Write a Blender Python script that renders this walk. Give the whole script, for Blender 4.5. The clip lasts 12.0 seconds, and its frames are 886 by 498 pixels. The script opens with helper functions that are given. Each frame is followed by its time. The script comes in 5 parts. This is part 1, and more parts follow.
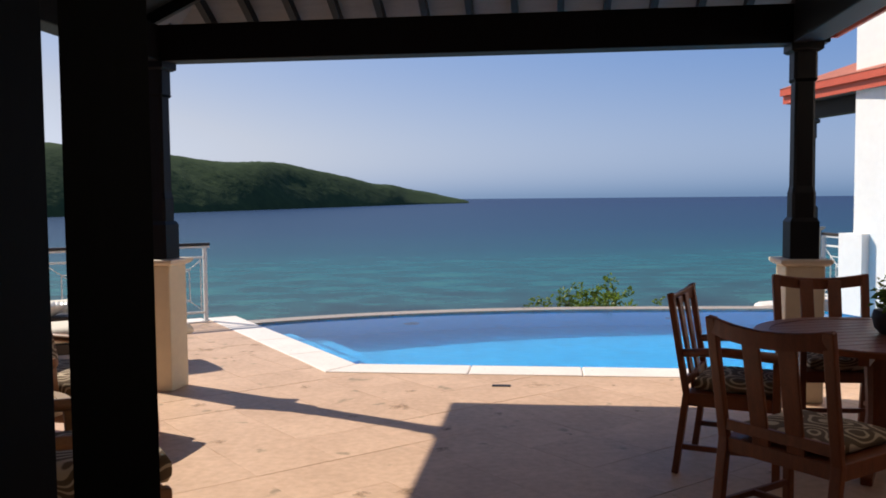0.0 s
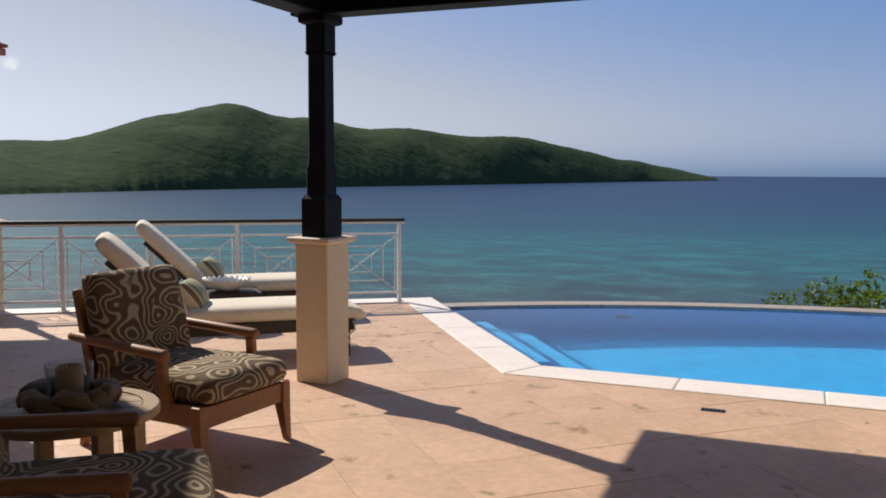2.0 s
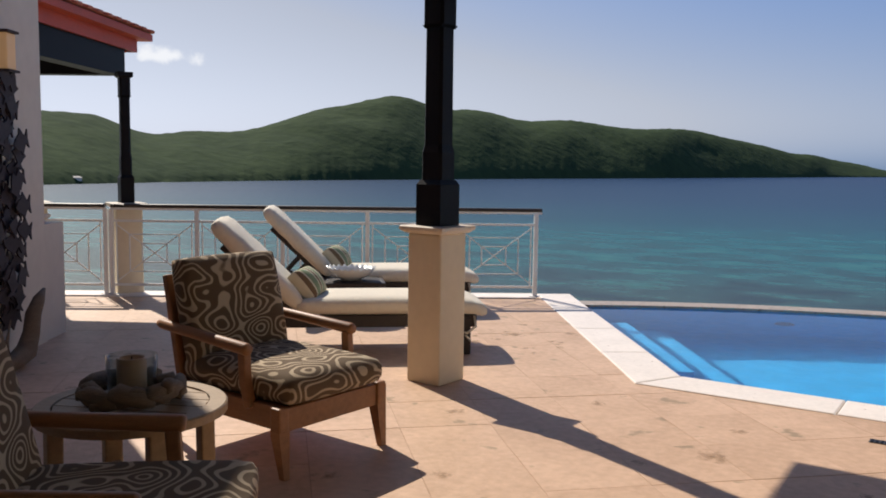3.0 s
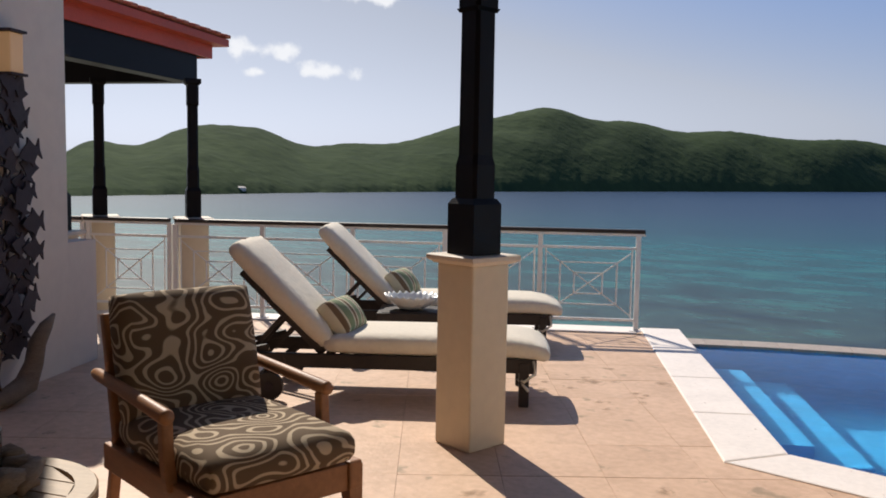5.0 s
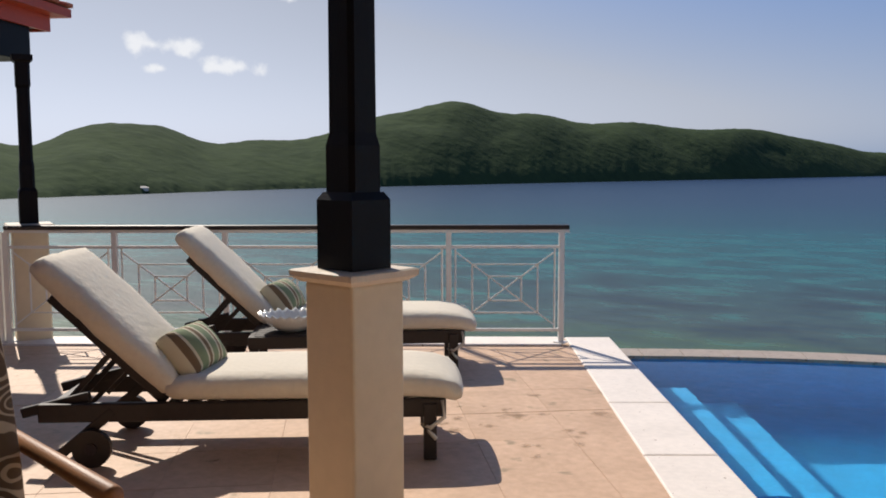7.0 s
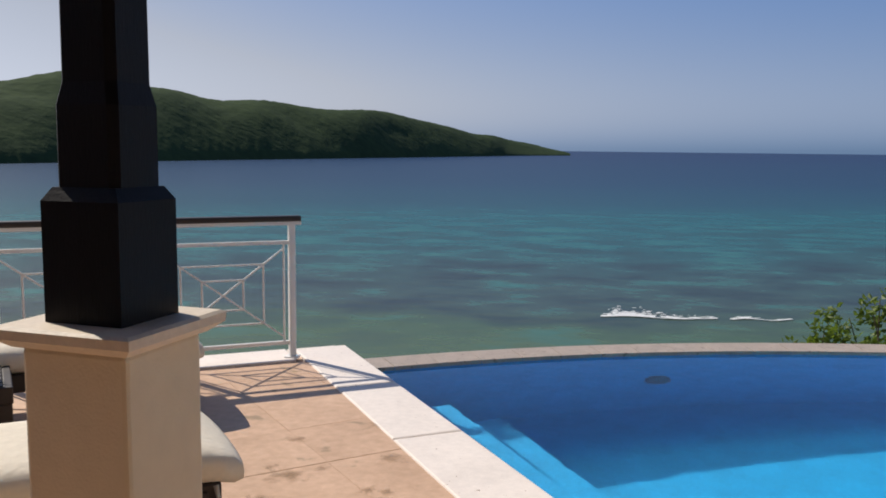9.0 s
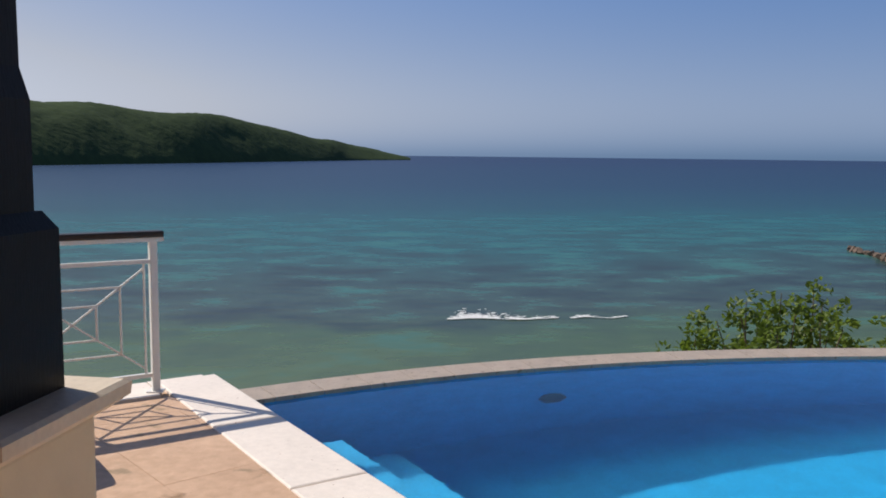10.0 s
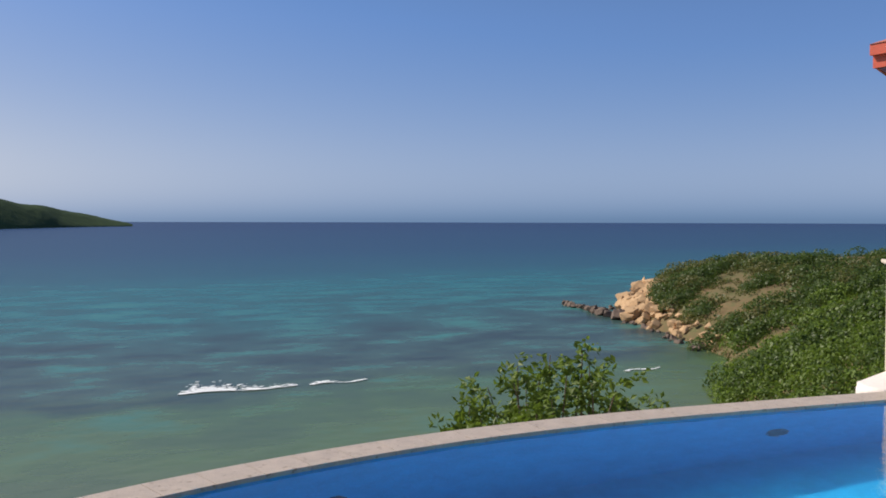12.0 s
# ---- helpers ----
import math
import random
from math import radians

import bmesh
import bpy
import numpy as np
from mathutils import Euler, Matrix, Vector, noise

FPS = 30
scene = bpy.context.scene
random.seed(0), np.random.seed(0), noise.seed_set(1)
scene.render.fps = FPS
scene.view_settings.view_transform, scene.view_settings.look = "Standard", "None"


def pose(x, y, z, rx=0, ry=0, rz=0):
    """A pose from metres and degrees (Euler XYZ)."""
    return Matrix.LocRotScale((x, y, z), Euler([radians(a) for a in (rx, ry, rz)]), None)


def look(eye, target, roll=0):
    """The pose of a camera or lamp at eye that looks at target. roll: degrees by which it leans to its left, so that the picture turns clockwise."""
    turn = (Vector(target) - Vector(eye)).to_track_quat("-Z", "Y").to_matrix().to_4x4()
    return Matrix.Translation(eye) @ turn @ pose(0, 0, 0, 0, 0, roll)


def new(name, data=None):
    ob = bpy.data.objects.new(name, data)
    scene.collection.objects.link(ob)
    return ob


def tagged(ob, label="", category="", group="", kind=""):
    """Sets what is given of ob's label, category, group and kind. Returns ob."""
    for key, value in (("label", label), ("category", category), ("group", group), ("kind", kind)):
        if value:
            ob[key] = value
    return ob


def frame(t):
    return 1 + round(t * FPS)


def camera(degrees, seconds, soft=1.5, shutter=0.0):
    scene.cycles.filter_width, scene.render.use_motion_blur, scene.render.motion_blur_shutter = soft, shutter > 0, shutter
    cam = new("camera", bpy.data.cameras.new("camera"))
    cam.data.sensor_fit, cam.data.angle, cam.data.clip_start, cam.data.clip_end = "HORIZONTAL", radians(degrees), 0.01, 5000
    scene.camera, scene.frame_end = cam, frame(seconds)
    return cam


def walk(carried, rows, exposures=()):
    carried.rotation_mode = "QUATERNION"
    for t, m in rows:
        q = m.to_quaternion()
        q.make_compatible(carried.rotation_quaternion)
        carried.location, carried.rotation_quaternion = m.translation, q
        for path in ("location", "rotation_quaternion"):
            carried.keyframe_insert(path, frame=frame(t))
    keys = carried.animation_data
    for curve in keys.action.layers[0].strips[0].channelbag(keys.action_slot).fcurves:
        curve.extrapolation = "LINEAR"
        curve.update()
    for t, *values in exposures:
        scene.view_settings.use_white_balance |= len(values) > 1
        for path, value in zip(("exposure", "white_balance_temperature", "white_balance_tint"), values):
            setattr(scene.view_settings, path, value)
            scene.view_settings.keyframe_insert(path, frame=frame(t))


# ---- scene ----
cam = camera(53.6, 12.0, soft=1.8)
PATH = [
    (0, (0.642, -1.305, 1.524), (0.540, 0.689, 1.405), -0.51),
    (0.5, (0.689, -0.991, 1.522), (0.509, 0.997, 1.400), -0.27),
    (1, (0.756, -0.690, 1.511), (0.455, 1.283, 1.381), -0.20),
    (1.5, (0.833, -0.388, 1.510), (0.374, 1.552, 1.359), -0.18),
    (2, (0.853, -0.086, 1.512), (0.219, 1.802, 1.338), 0.28),
    (2.5, (0.868, 0.211, 1.482), (0.055, 2.028, 1.297), 0.54),
    (3, (0.875, 0.526, 1.461), (-0.088, 2.268, 1.266), 0.84),
    (3.2, (0.869, 0.666, 1.455), (-0.144, 2.379, 1.256), 1.10),
    (4.8, (0.874, 1.683, 1.467), (-0.366, 3.242, 1.285), 1.13),
    (5, (0.855, 1.805, 1.486), (-0.392, 3.360, 1.312), 1.02),
    (5.5, (0.814, 2.121, 1.498), (-0.444, 3.668, 1.347), 0.67),
    (6, (0.682, 2.416, 1.479), (-0.552, 3.984, 1.338), 0.20),
    (6.5, (0.446, 2.682, 1.443), (-0.729, 4.293, 1.292), -0.15),
    (6.7, (0.352, 2.776, 1.443), (-0.794, 4.407, 1.279), -0.20),
    (8.3, (-0.583, 3.431, 1.450), (-1.199, 5.318, 1.208), 0.50),
    (8.5, (-0.680, 3.533, 1.446), (-1.211, 5.446, 1.207), 0.36),
    (9, (-0.909, 3.765, 1.445), (-1.231, 5.725, 1.215), 0.60),
    (9.5, (-1.063, 4.006, 1.453), (-1.208, 5.988, 1.227), 0.46),
    (10, (-1.245, 4.221, 1.450), (-1.210, 6.209, 1.234), 0.63),
    (10.5, (-1.336, 4.510, 1.453), (-1.161, 6.493, 1.257), 0.64),
    (11, (-1.419, 4.738, 1.465), (-1.106, 6.707, 1.307), 0.59),
    (11.5, (-1.424, 4.949, 1.445), (-0.953, 6.890, 1.337), 0.51),
    (12, (-1.365, 5.113, 1.408), (-0.737, 7.010, 1.342), 0.13),
]
walk(cam, [(t, look(eye, target, roll)) for t, eye, target, roll in PATH],
     [(0, 0.12, 6460, 10), (0.8, 0.0, 6460, 10), (1.6, -0.08, 6460, 10), (5.8, -0.08, 6460, 10), (6.7, -0.13, 6460, 10), (8.5, -0.2, 6480, 10), (9.5, -0.2, 6500, 10), (11, 0.0, 6500, 10), (12, 0.04, 6480, 10)])

# ---- world and sun ----
SUN_AZ, SUN_EL = radians(-61), radians(43)       # from +y, clockwise; the sun stands ahead and to the left
world = bpy.data.worlds.new("world")
scene.world = world
world.use_nodes = True
wn = world.node_tree.nodes
sky = wn.new("ShaderNodeTexSky")
sky.sky_type, sky.sun_disc = "NISHITA", False
sky.sun_elevation, sky.sun_rotation = SUN_EL, SUN_AZ % (2 * math.pi)
sky.air_density, sky.dust_density, sky.ozone_density = 1.0, 0.7, 3.5
wl = world.node_tree.links
# sea haze: towards the horizon the sky's own brightness in a bluer, paler tone
way = wn.new("ShaderNodeTexCoord")
up = wn.new("ShaderNodeSeparateXYZ")
wl.new(way.outputs["Generated"], up.inputs[0])
grey = wn.new("ShaderNodeRGBToBW")
wl.new(sky.outputs[0], grey.inputs[0])
low = wn.new("ShaderNodeMapRange")
low.inputs[1].default_value, low.inputs[2].default_value = 0.0, 0.22
wl.new(up.outputs["Z"], low.inputs[0])
blue = wn.new("ShaderNodeMix")
blue.data_type = "RGBA"
blue.inputs[6].default_value, blue.inputs[7].default_value = (0.50, 0.87, 1.52, 1), (0.50, 0.98, 2.15, 1)
wl.new(low.outputs[0], blue.inputs[0])
glare = wn.new("ShaderNodeMapRange")
glare.inputs[1].default_value, glare.inputs[2].default_value = 3.2, 6.6
wl.new(grey.outputs[0], glare.inputs[0])
pale = wn.new("ShaderNodeMix")
pale.data_type = "RGBA"
pale.inputs[7].default_value = (0.93, 1.0, 1.20, 1)
wl.new(glare.outputs[0], pale.inputs[0])
wl.new(blue.outputs[2], pale.inputs[6])
tone = wn.new("ShaderNodeMix")
tone.data_type, tone.blend_type = "RGBA", "MULTIPLY"
tone.inputs[0].default_value = 1.0
wl.new(grey.outputs[0], tone.inputs[6])
wl.new(pale.outputs[2], tone.inputs[7])
hazy = wn.new("ShaderNodeMix")
hazy.data_type, hazy.inputs[0].default_value = "RGBA", 0.9
wl.new(sky.outputs[0], hazy.inputs[6])
wl.new(tone.outputs[2], hazy.inputs[7])
# a few fair-weather clouds low over the bay
skies = hazy.outputs[2]
puff = wn.new("ShaderNodeTexNoise")
puff.inputs["Scale"].default_value, puff.inputs["Detail"].default_value = 26.0, 6
wl.new(way.outputs["Generated"], puff.inputs["Vector"])
for bearing, height, wide, tall in ((51.0, 7.5, 0.050, 0.019), (46.0, 6.3, 0.042, 0.019), (43.5, 11.0, 0.05, 0.014), (50.6, 6.1, 0.02, 0.010), (60.5, 11.2, 0.05, 0.016)):
    c = Vector((-math.sin(radians(bearing)) * math.cos(radians(height)), math.cos(radians(bearing)) * math.cos(radians(height)), math.sin(radians(height))))
    off = wn.new("ShaderNodeVectorMath")
    off.operation, off.inputs[1].default_value = "SUBTRACT", c
    wl.new(way.outputs["Generated"], off.inputs[0])
    fit_in = wn.new("ShaderNodeVectorMath")
    fit_in.operation, fit_in.inputs[1].default_value = "DIVIDE", (wide, wide, tall)
    wl.new(off.outputs[0], fit_in.inputs[0])
    far = wn.new("ShaderNodeVectorMath")
    far.operation = "LENGTH"
    wl.new(fit_in.outputs[0], far.inputs[0])
    rough = wn.new("ShaderNodeMath")
    rough.operation, rough.inputs[1].default_value = "MULTIPLY_ADD", -2.4
    wl.new(puff.outputs[0], rough.inputs[0])
    wl.new(far.outputs["Value"], rough.inputs[2])
    edge = wn.new("ShaderNodeMapRange")
    edge.interpolation_type = "SMOOTHSTEP"
    edge.inputs[1].default_value, edge.inputs[2].default_value, edge.inputs[3].default_value, edge.inputs[4].default_value = -0.85, -0.40, 0.9, 0.0
    wl.new(rough.outputs[0], edge.inputs[0])
    cl = wn.new("ShaderNodeMix")
    cl.data_type = "RGBA"
    cl.inputs[7].default_value = (11.6, 11.7, 12.0, 1)
    wl.new(edge.outputs[0], cl.inputs[0])
    wl.new(skies, cl.inputs[6])
    skies = cl.outputs[2]
wl.new(skies, wn["Background"].inputs[0])
wn["Background"].inputs[1].default_value = 0.085
sun_data = bpy.data.lights.new("sun", "SUN")
sun_data.energy, sun_data.angle, sun_data.color = 5.0, radians(0.55), (1.0, 0.91, 0.79)
sun_way = Vector((math.sin(SUN_AZ) * math.cos(SUN_EL), math.cos(SUN_AZ) * math.cos(SUN_EL), math.sin(SUN_EL)))
sun = new("sun", sun_data)
sun.matrix_world = look(sun_way * 60, (0, 0, 0))


# ---- materials ----
def rgb(c):
    return (*c, 1.0)


def mat(name, base, rough=0.6, metal=0.0, vary=0.12, scale=6.0, bump=0.0, bump_scale=60.0, second=None, stretch=None, spec=0.5, spots=None):
    """A surface: a base colour with large stains and fine grain, and a fine relief."""
    m = bpy.data.materials.new(name)
    m.use_nodes = True
    n, l = m.node_tree.nodes, m.node_tree.links
    p = n["Principled BSDF"]
    p.inputs["Roughness"].default_value, p.inputs["Metallic"].default_value = rough, metal
    p.inputs["Specular IOR Level"].default_value = spec
    tc = n.new("ShaderNodeTexCoord")
    mp = n.new("ShaderNodeMapping")
    l.new(tc.outputs["Object"], mp.inputs["Vector"])
    if stretch:
        mp.inputs["Scale"].default_value = stretch
    info = n.new("ShaderNodeObjectInfo")
    add = n.new("ShaderNodeVectorMath")
    add.operation = "ADD"
    mul = n.new("ShaderNodeMath")
    mul.operation, mul.inputs[1].default_value = "MULTIPLY", 37.0
    l.new(info.outputs["Random"], mul.inputs[0])
    l.new(mp.outputs[0], add.inputs[0])
    l.new(mul.outputs[0], add.inputs[1])
    big = n.new("ShaderNodeTexNoise")
    big.inputs["Scale"].default_value, big.inputs["Detail"].default_value = scale, 5
    fine = n.new("ShaderNodeTexNoise")
    fine.inputs["Scale"].default_value, fine.inputs["Detail"].default_value = scale * 9, 6
    l.new(add.outputs[0], big.inputs["Vector"])
    l.new(add.outputs[0], fine.inputs["Vector"])
    mix = n.new("ShaderNodeMix")
    mix.data_type = "RGBA"
    dark = second or tuple(c * (1 - 2.2 * vary) for c in base)
    mix.inputs[6].default_value, mix.inputs[7].default_value = rgb(dark), rgb(base)
    s = n.new("ShaderNodeMath")
    s.operation = "ADD"
    l.new(big.outputs[0], s.inputs[0])
    l.new(fine.outputs[0], s.inputs[1])
    ramp = n.new("ShaderNodeMapRange")
    ramp.inputs[1].default_value, ramp.inputs[2].default_value = 0.7, 1.3
    l.new(s.outputs[0], ramp.inputs[0])
    l.new(ramp.outputs[0], mix.inputs[0])
    out = mix.outputs[2]
    if spots:
        sp = n.new("ShaderNodeTexNoise")
        sp.inputs["Scale"].default_value, sp.inputs["Detail"].default_value = spots[1], 8
        l.new(add.outputs[0], sp.inputs["Vector"])
        r2 = n.new("ShaderNodeMapRange")
        r2.inputs[1].default_value, r2.inputs[2].default_value = spots[2], spots[2] + 0.06
        l.new(sp.outputs[0], r2.inputs[0])
        mx = n.new("ShaderNodeMix")
        mx.data_type = "RGBA"
        mx.inputs[7].default_value = rgb(spots[0])
        l.new(out, mx.inputs[6])
        l.new(r2.outputs[0], mx.inputs[0])
        out = mx.outputs[2]
    l.new(out, p.inputs["Base Color"])
    if bump:
        bn = n.new("ShaderNodeTexNoise")
        bn.inputs["Scale"].default_value, bn.inputs["Detail"].default_value = bump_scale, 6
        l.new(add.outputs[0], bn.inputs["Vector"])
        b = n.new("ShaderNodeBump")
        b.inputs["Strength"].default_value, b.inputs["Distance"].default_value = bump, 0.01
        l.new(bn.outputs[0], b.inputs["Height"])
        l.new(b.outputs[0], p.inputs["Normal"])
    return m


M_TILE = mat("travertine", (0.70, 0.468, 0.315), 0.55, vary=0.10, scale=2.2, bump=0.25, bump_scale=45, second=(0.53, 0.34, 0.215), spots=((0.36, 0.25, 0.15), 5.0, 0.66))
M_GROUT = mat("grout", (0.57, 0.41, 0.29), 0.9, vary=0.1)
M_COPING = mat("coping_stone", (0.92, 0.83, 0.755), 0.6, vary=0.06, scale=3, bump=0.15, spots=((0.30, 0.20, 0.14), 34.0, 0.69))
M_WEIR = mat("weir_stone", (0.50, 0.41, 0.33), 0.45, vary=0.12, scale=9, bump=0.3, spots=((0.26, 0.19, 0.13), 25.0, 0.62))
M_CREAM = mat("cream_stucco", (0.74, 0.63, 0.46), 0.75, vary=0.04, scale=1.6, bump=0.2, bump_scale=120)
M_CAP = mat("pale_stone", (0.72, 0.62, 0.50), 0.6, vary=0.07, scale=8, bump=0.2)
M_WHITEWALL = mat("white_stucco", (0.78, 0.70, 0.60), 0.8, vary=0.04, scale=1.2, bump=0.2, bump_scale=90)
# white stucco lifted in colour to stand in for strong direct sun
M_SUNWALL = mat("sun_brightened_stucco", (0.90, 0.87, 0.82), 0.8, vary=0.03, scale=1.2, bump=0.2, bump_scale=90)
M_BLACK = mat("dark_stained_wood", (0.006, 0.005, 0.007), 0.5, spec=0.18, vary=0.2, scale=7, stretch=(8, 8, 1), bump=0.15, bump_scale=30)
M_DOOR = mat("dark_door_wood", (0.004, 0.0035, 0.0035), 0.6, spec=0.06, vary=0.2, scale=6, stretch=(8, 8, 1))
M_RED = mat("red_painted_wood", (0.55, 0.085, 0.04), 0.5, vary=0.06, scale=3, bump=0.05)
M_ROOFTILE = mat("roof_tile", (0.50, 0.16, 0.10), 0.7, vary=0.12, scale=6, bump=0.3)
M_PLANK = mat("ceiling_plank", (0.14, 0.13, 0.13), 0.7, vary=0.1, scale=4, stretch=(1, 6, 1))
M_WHITE = mat("white_paint", (0.80, 0.79, 0.77), 0.4, vary=0.03, scale=12)
M_RAIL = mat("handrail_wood", (0.030, 0.022, 0.020), 0.45, vary=0.2, scale=6)
M_TEAK = mat("teak", (0.38, 0.170, 0.065), 0.5, vary=0.16, scale=5, stretch=(1, 7, 7), bump=0.1, bump_scale=40)
M_TEAKPALE = mat("weathered_teak", (0.40, 0.27, 0.15), 0.5, vary=0.14, scale=5, stretch=(1, 7, 7), bump=0.1, bump_scale=40)
M_DINE = mat("mahogany", (0.24, 0.060, 0.015), 0.45, vary=0.18, scale=5, stretch=(7, 7, 1), bump=0.1, bump_scale=40)
M_LOUNGER = mat("black_brown_wood", (0.030, 0.020, 0.018), 0.5, vary=0.2, scale=6)
M_CANVAS = mat("cream_canvas", (0.80, 0.72, 0.59), 0.85, vary=0.05, scale=4, bump=0.45, bump_scale=26)
M_METAL = mat("aged_bronze", (0.05, 0.033, 0.038), 0.7, metal=0.0, vary=0.2, scale=14, bump=0.3)
M_DRIFT = mat("driftwood", (0.24, 0.17, 0.11), 0.8, vary=0.16, scale=8, stretch=(1, 1, 5), bump=0.5, bump_scale=40)
M_CANDLE = mat("tan_wax", (0.46, 0.31, 0.19), 0.5, vary=0.03)
# set dark so the unseen room throws little light onto the terrace
M_DIMROOM = mat("light_damping_plaster", (0.15, 0.125, 0.105), 0.8, vary=0.08)
M_GRILLE = mat("brass_grille", (0.10, 0.075, 0.04), 0.4, metal=0.7, vary=0.2, scale=40)
# the mottled tone stands in for rippling caustic light on the blue plaster
M_POOL = mat("blue_pool_plaster", (0.002, 0.315, 0.62), 0.6, vary=0.11, scale=5.0, bump=0.3, bump_scale=25)
M_FOAM = mat("sea_foam", (0.85, 0.87, 0.87), 0.9, vary=0.05, scale=8)
M_ROCK = mat("dark_shore_rock", (0.17, 0.12, 0.09), 0.85, vary=0.2, scale=0.9, bump=0.8, bump_scale=3)
M_ORANGE = mat("ochre_cliff_rock", (0.56, 0.36, 0.19), 0.85, vary=0.18, scale=0.5, bump=0.9, bump_scale=2.5)
M_BARK = mat("bark", (0.20, 0.15, 0.10), 0.9, vary=0.2, scale=20, bump=0.5)
M_SOIL = mat("dry_ground", (0.175, 0.105, 0.050), 0.95, vary=0.2, scale=0.25, second=(0.090, 0.098, 0.032), bump=0.6, bump_scale=2)


def leaf_mat(name, a, b):
    m = mat(name, a, 0.5, vary=0.2, scale=3, second=b)
    n, l = m.node_tree.nodes, m.node_tree.links
    p = n["Principled BSDF"]
    tr = n.new("ShaderNodeBsdfTranslucent")
    l.new(p.inputs["Base Color"].links[0].from_socket, tr.inputs[0])
    mx = n.new("ShaderNodeMixShader")
    mx.inputs[0].default_value = 0.5
    l.new(p.outputs[0], mx.inputs[1])
    l.new(tr.outputs[0], mx.inputs[2])
    l.new(mx.outputs[0], n["Material Output"].inputs[0])
    return m


M_LEAF = leaf_mat("leaf_green", (0.19, 0.27, 0.032), (0.085, 0.14, 0.018))
M_SCRUB = leaf_mat("scrub_green", (0.105, 0.160, 0.026), (0.050, 0.085, 0.015))
M_SCRUB2 = leaf_mat("scrub_olive", (0.19, 0.185, 0.050), (0.105, 0.115, 0.028))


def fabric_pattern():
    """Brown fabric with cream swirling bands."""
    m = mat("swirl_fabric", (0.16, 0.10, 0.05), 0.9, vary=0.1, scale=30)
    n, l = m.node_tree.nodes, m.node_tree.links
    p = n["Principled BSDF"]
    tc = n.new("ShaderNodeTexCoord")
    flow = n.new("ShaderNodeMapping")
    flow.inputs["Scale"].default_value = (0.88, 0.82, 1.3)
    l.new(tc.outputs["Object"], flow.inputs["Vector"])
    wv = n.new("ShaderNodeTexNoise")
    wv.inputs["Scale"].default_value, wv.inputs["Detail"].default_value, wv.inputs["Distortion"].default_value = 4.2, 0.3, 0.7
    l.new(flow.outputs[0], wv.inputs["Vector"])
    eye = n.new("ShaderNodeTexVoronoi")
    eye.feature = "SMOOTH_F1"
    eye.inputs["Scale"].default_value, eye.inputs["Smoothness"].default_value = 5.6, 0.6
    l.new(flow.outputs[0], eye.inputs["Vector"])
    ring = n.new("ShaderNodeMath")
    ring.operation, ring.inputs[1].default_value = "MULTIPLY", 40.0
    l.new(eye.outputs["Distance"], ring.inputs[0])
    ml = n.new("ShaderNodeMath")
    ml.operation, ml.inputs[1].default_value = "MULTIPLY_ADD", 42.0
    l.new(wv.outputs[0], ml.inputs[0])
    l.new(ring.outputs[0], ml.inputs[2])
    sn = n.new("ShaderNodeMath")
    sn.operation = "SINE"
    l.new(ml.outputs[0], sn.inputs[0])
    r = n.new("ShaderNodeMapRange")
    r.inputs[1].default_value, r.inputs[2].default_value = 0.26, 0.66
    l.new(sn.outputs[0], r.inputs[0])
    mx = n.new("ShaderNodeMix")
    mx.data_type = "RGBA"
    mx.inputs[6].default_value, mx.inputs[7].default_value = (0.135, 0.086, 0.046, 1), (0.52, 0.41, 0.28, 1)
    l.new(r.outputs[0], mx.inputs[0])
    l.new(mx.outputs[2], p.inputs["Base Color"])
    b = n.new("ShaderNodeBump")
    b.inputs["Strength"].default_value, b.inputs["Distance"].default_value = 0.2, 0.003
    nz = n.new("ShaderNodeTexNoise")
    nz.inputs["Scale"].default_value = 400
    l.new(tc.outputs["Object"], nz.inputs["Vector"])
    l.new(nz.outputs[0], b.inputs["Height"])
    l.new(b.outputs[0], p.inputs["Normal"])
    return m


M_SWIRL = fabric_pattern()


def stripe_fabric():
    m = mat("striped_fabric", (0.3, 0.35, 0.2), 0.9)
    n, l = m.node_tree.nodes, m.node_tree.links
    tc = n.new("ShaderNodeTexCoord")
    wv = n.new("ShaderNodeTexWave")
    wv.bands_direction = "Y"
    wv.inputs["Scale"].default_value = 2.7
    l.new(tc.outputs["Object"], wv.inputs["Vector"])
    cr = n.new("ShaderNodeValToRGB")
    cr.color_ramp.interpolation = "CONSTANT"
    e = cr.color_ramp.elements
    e[0].color, e[1].color, e[1].position = (0.22, 0.27, 0.15, 1), (0.66, 0.60, 0.44, 1), 0.5
    x = e.new(0.86)
    x.color = (0.20, 0.13, 0.07, 1)
    l.new(wv.outputs["Fac"], cr.inputs[0])
    l.new(cr.outputs[0], n["Principled BSDF"].inputs["Base Color"])
    return m


M_STRIPE = stripe_fabric()


def glass_mat(name, tint, rough=0.0, ior=1.45):
    m = bpy.data.materials.new(name)
    m.use_nodes = True
    p = m.node_tree.nodes["Principled BSDF"]
    p.inputs["Base Color"].default_value = rgb(tint)
    p.inputs["Transmission Weight"].default_value, p.inputs["Roughness"].default_value, p.inputs["IOR"].default_value = 1.0, rough, ior
    return m




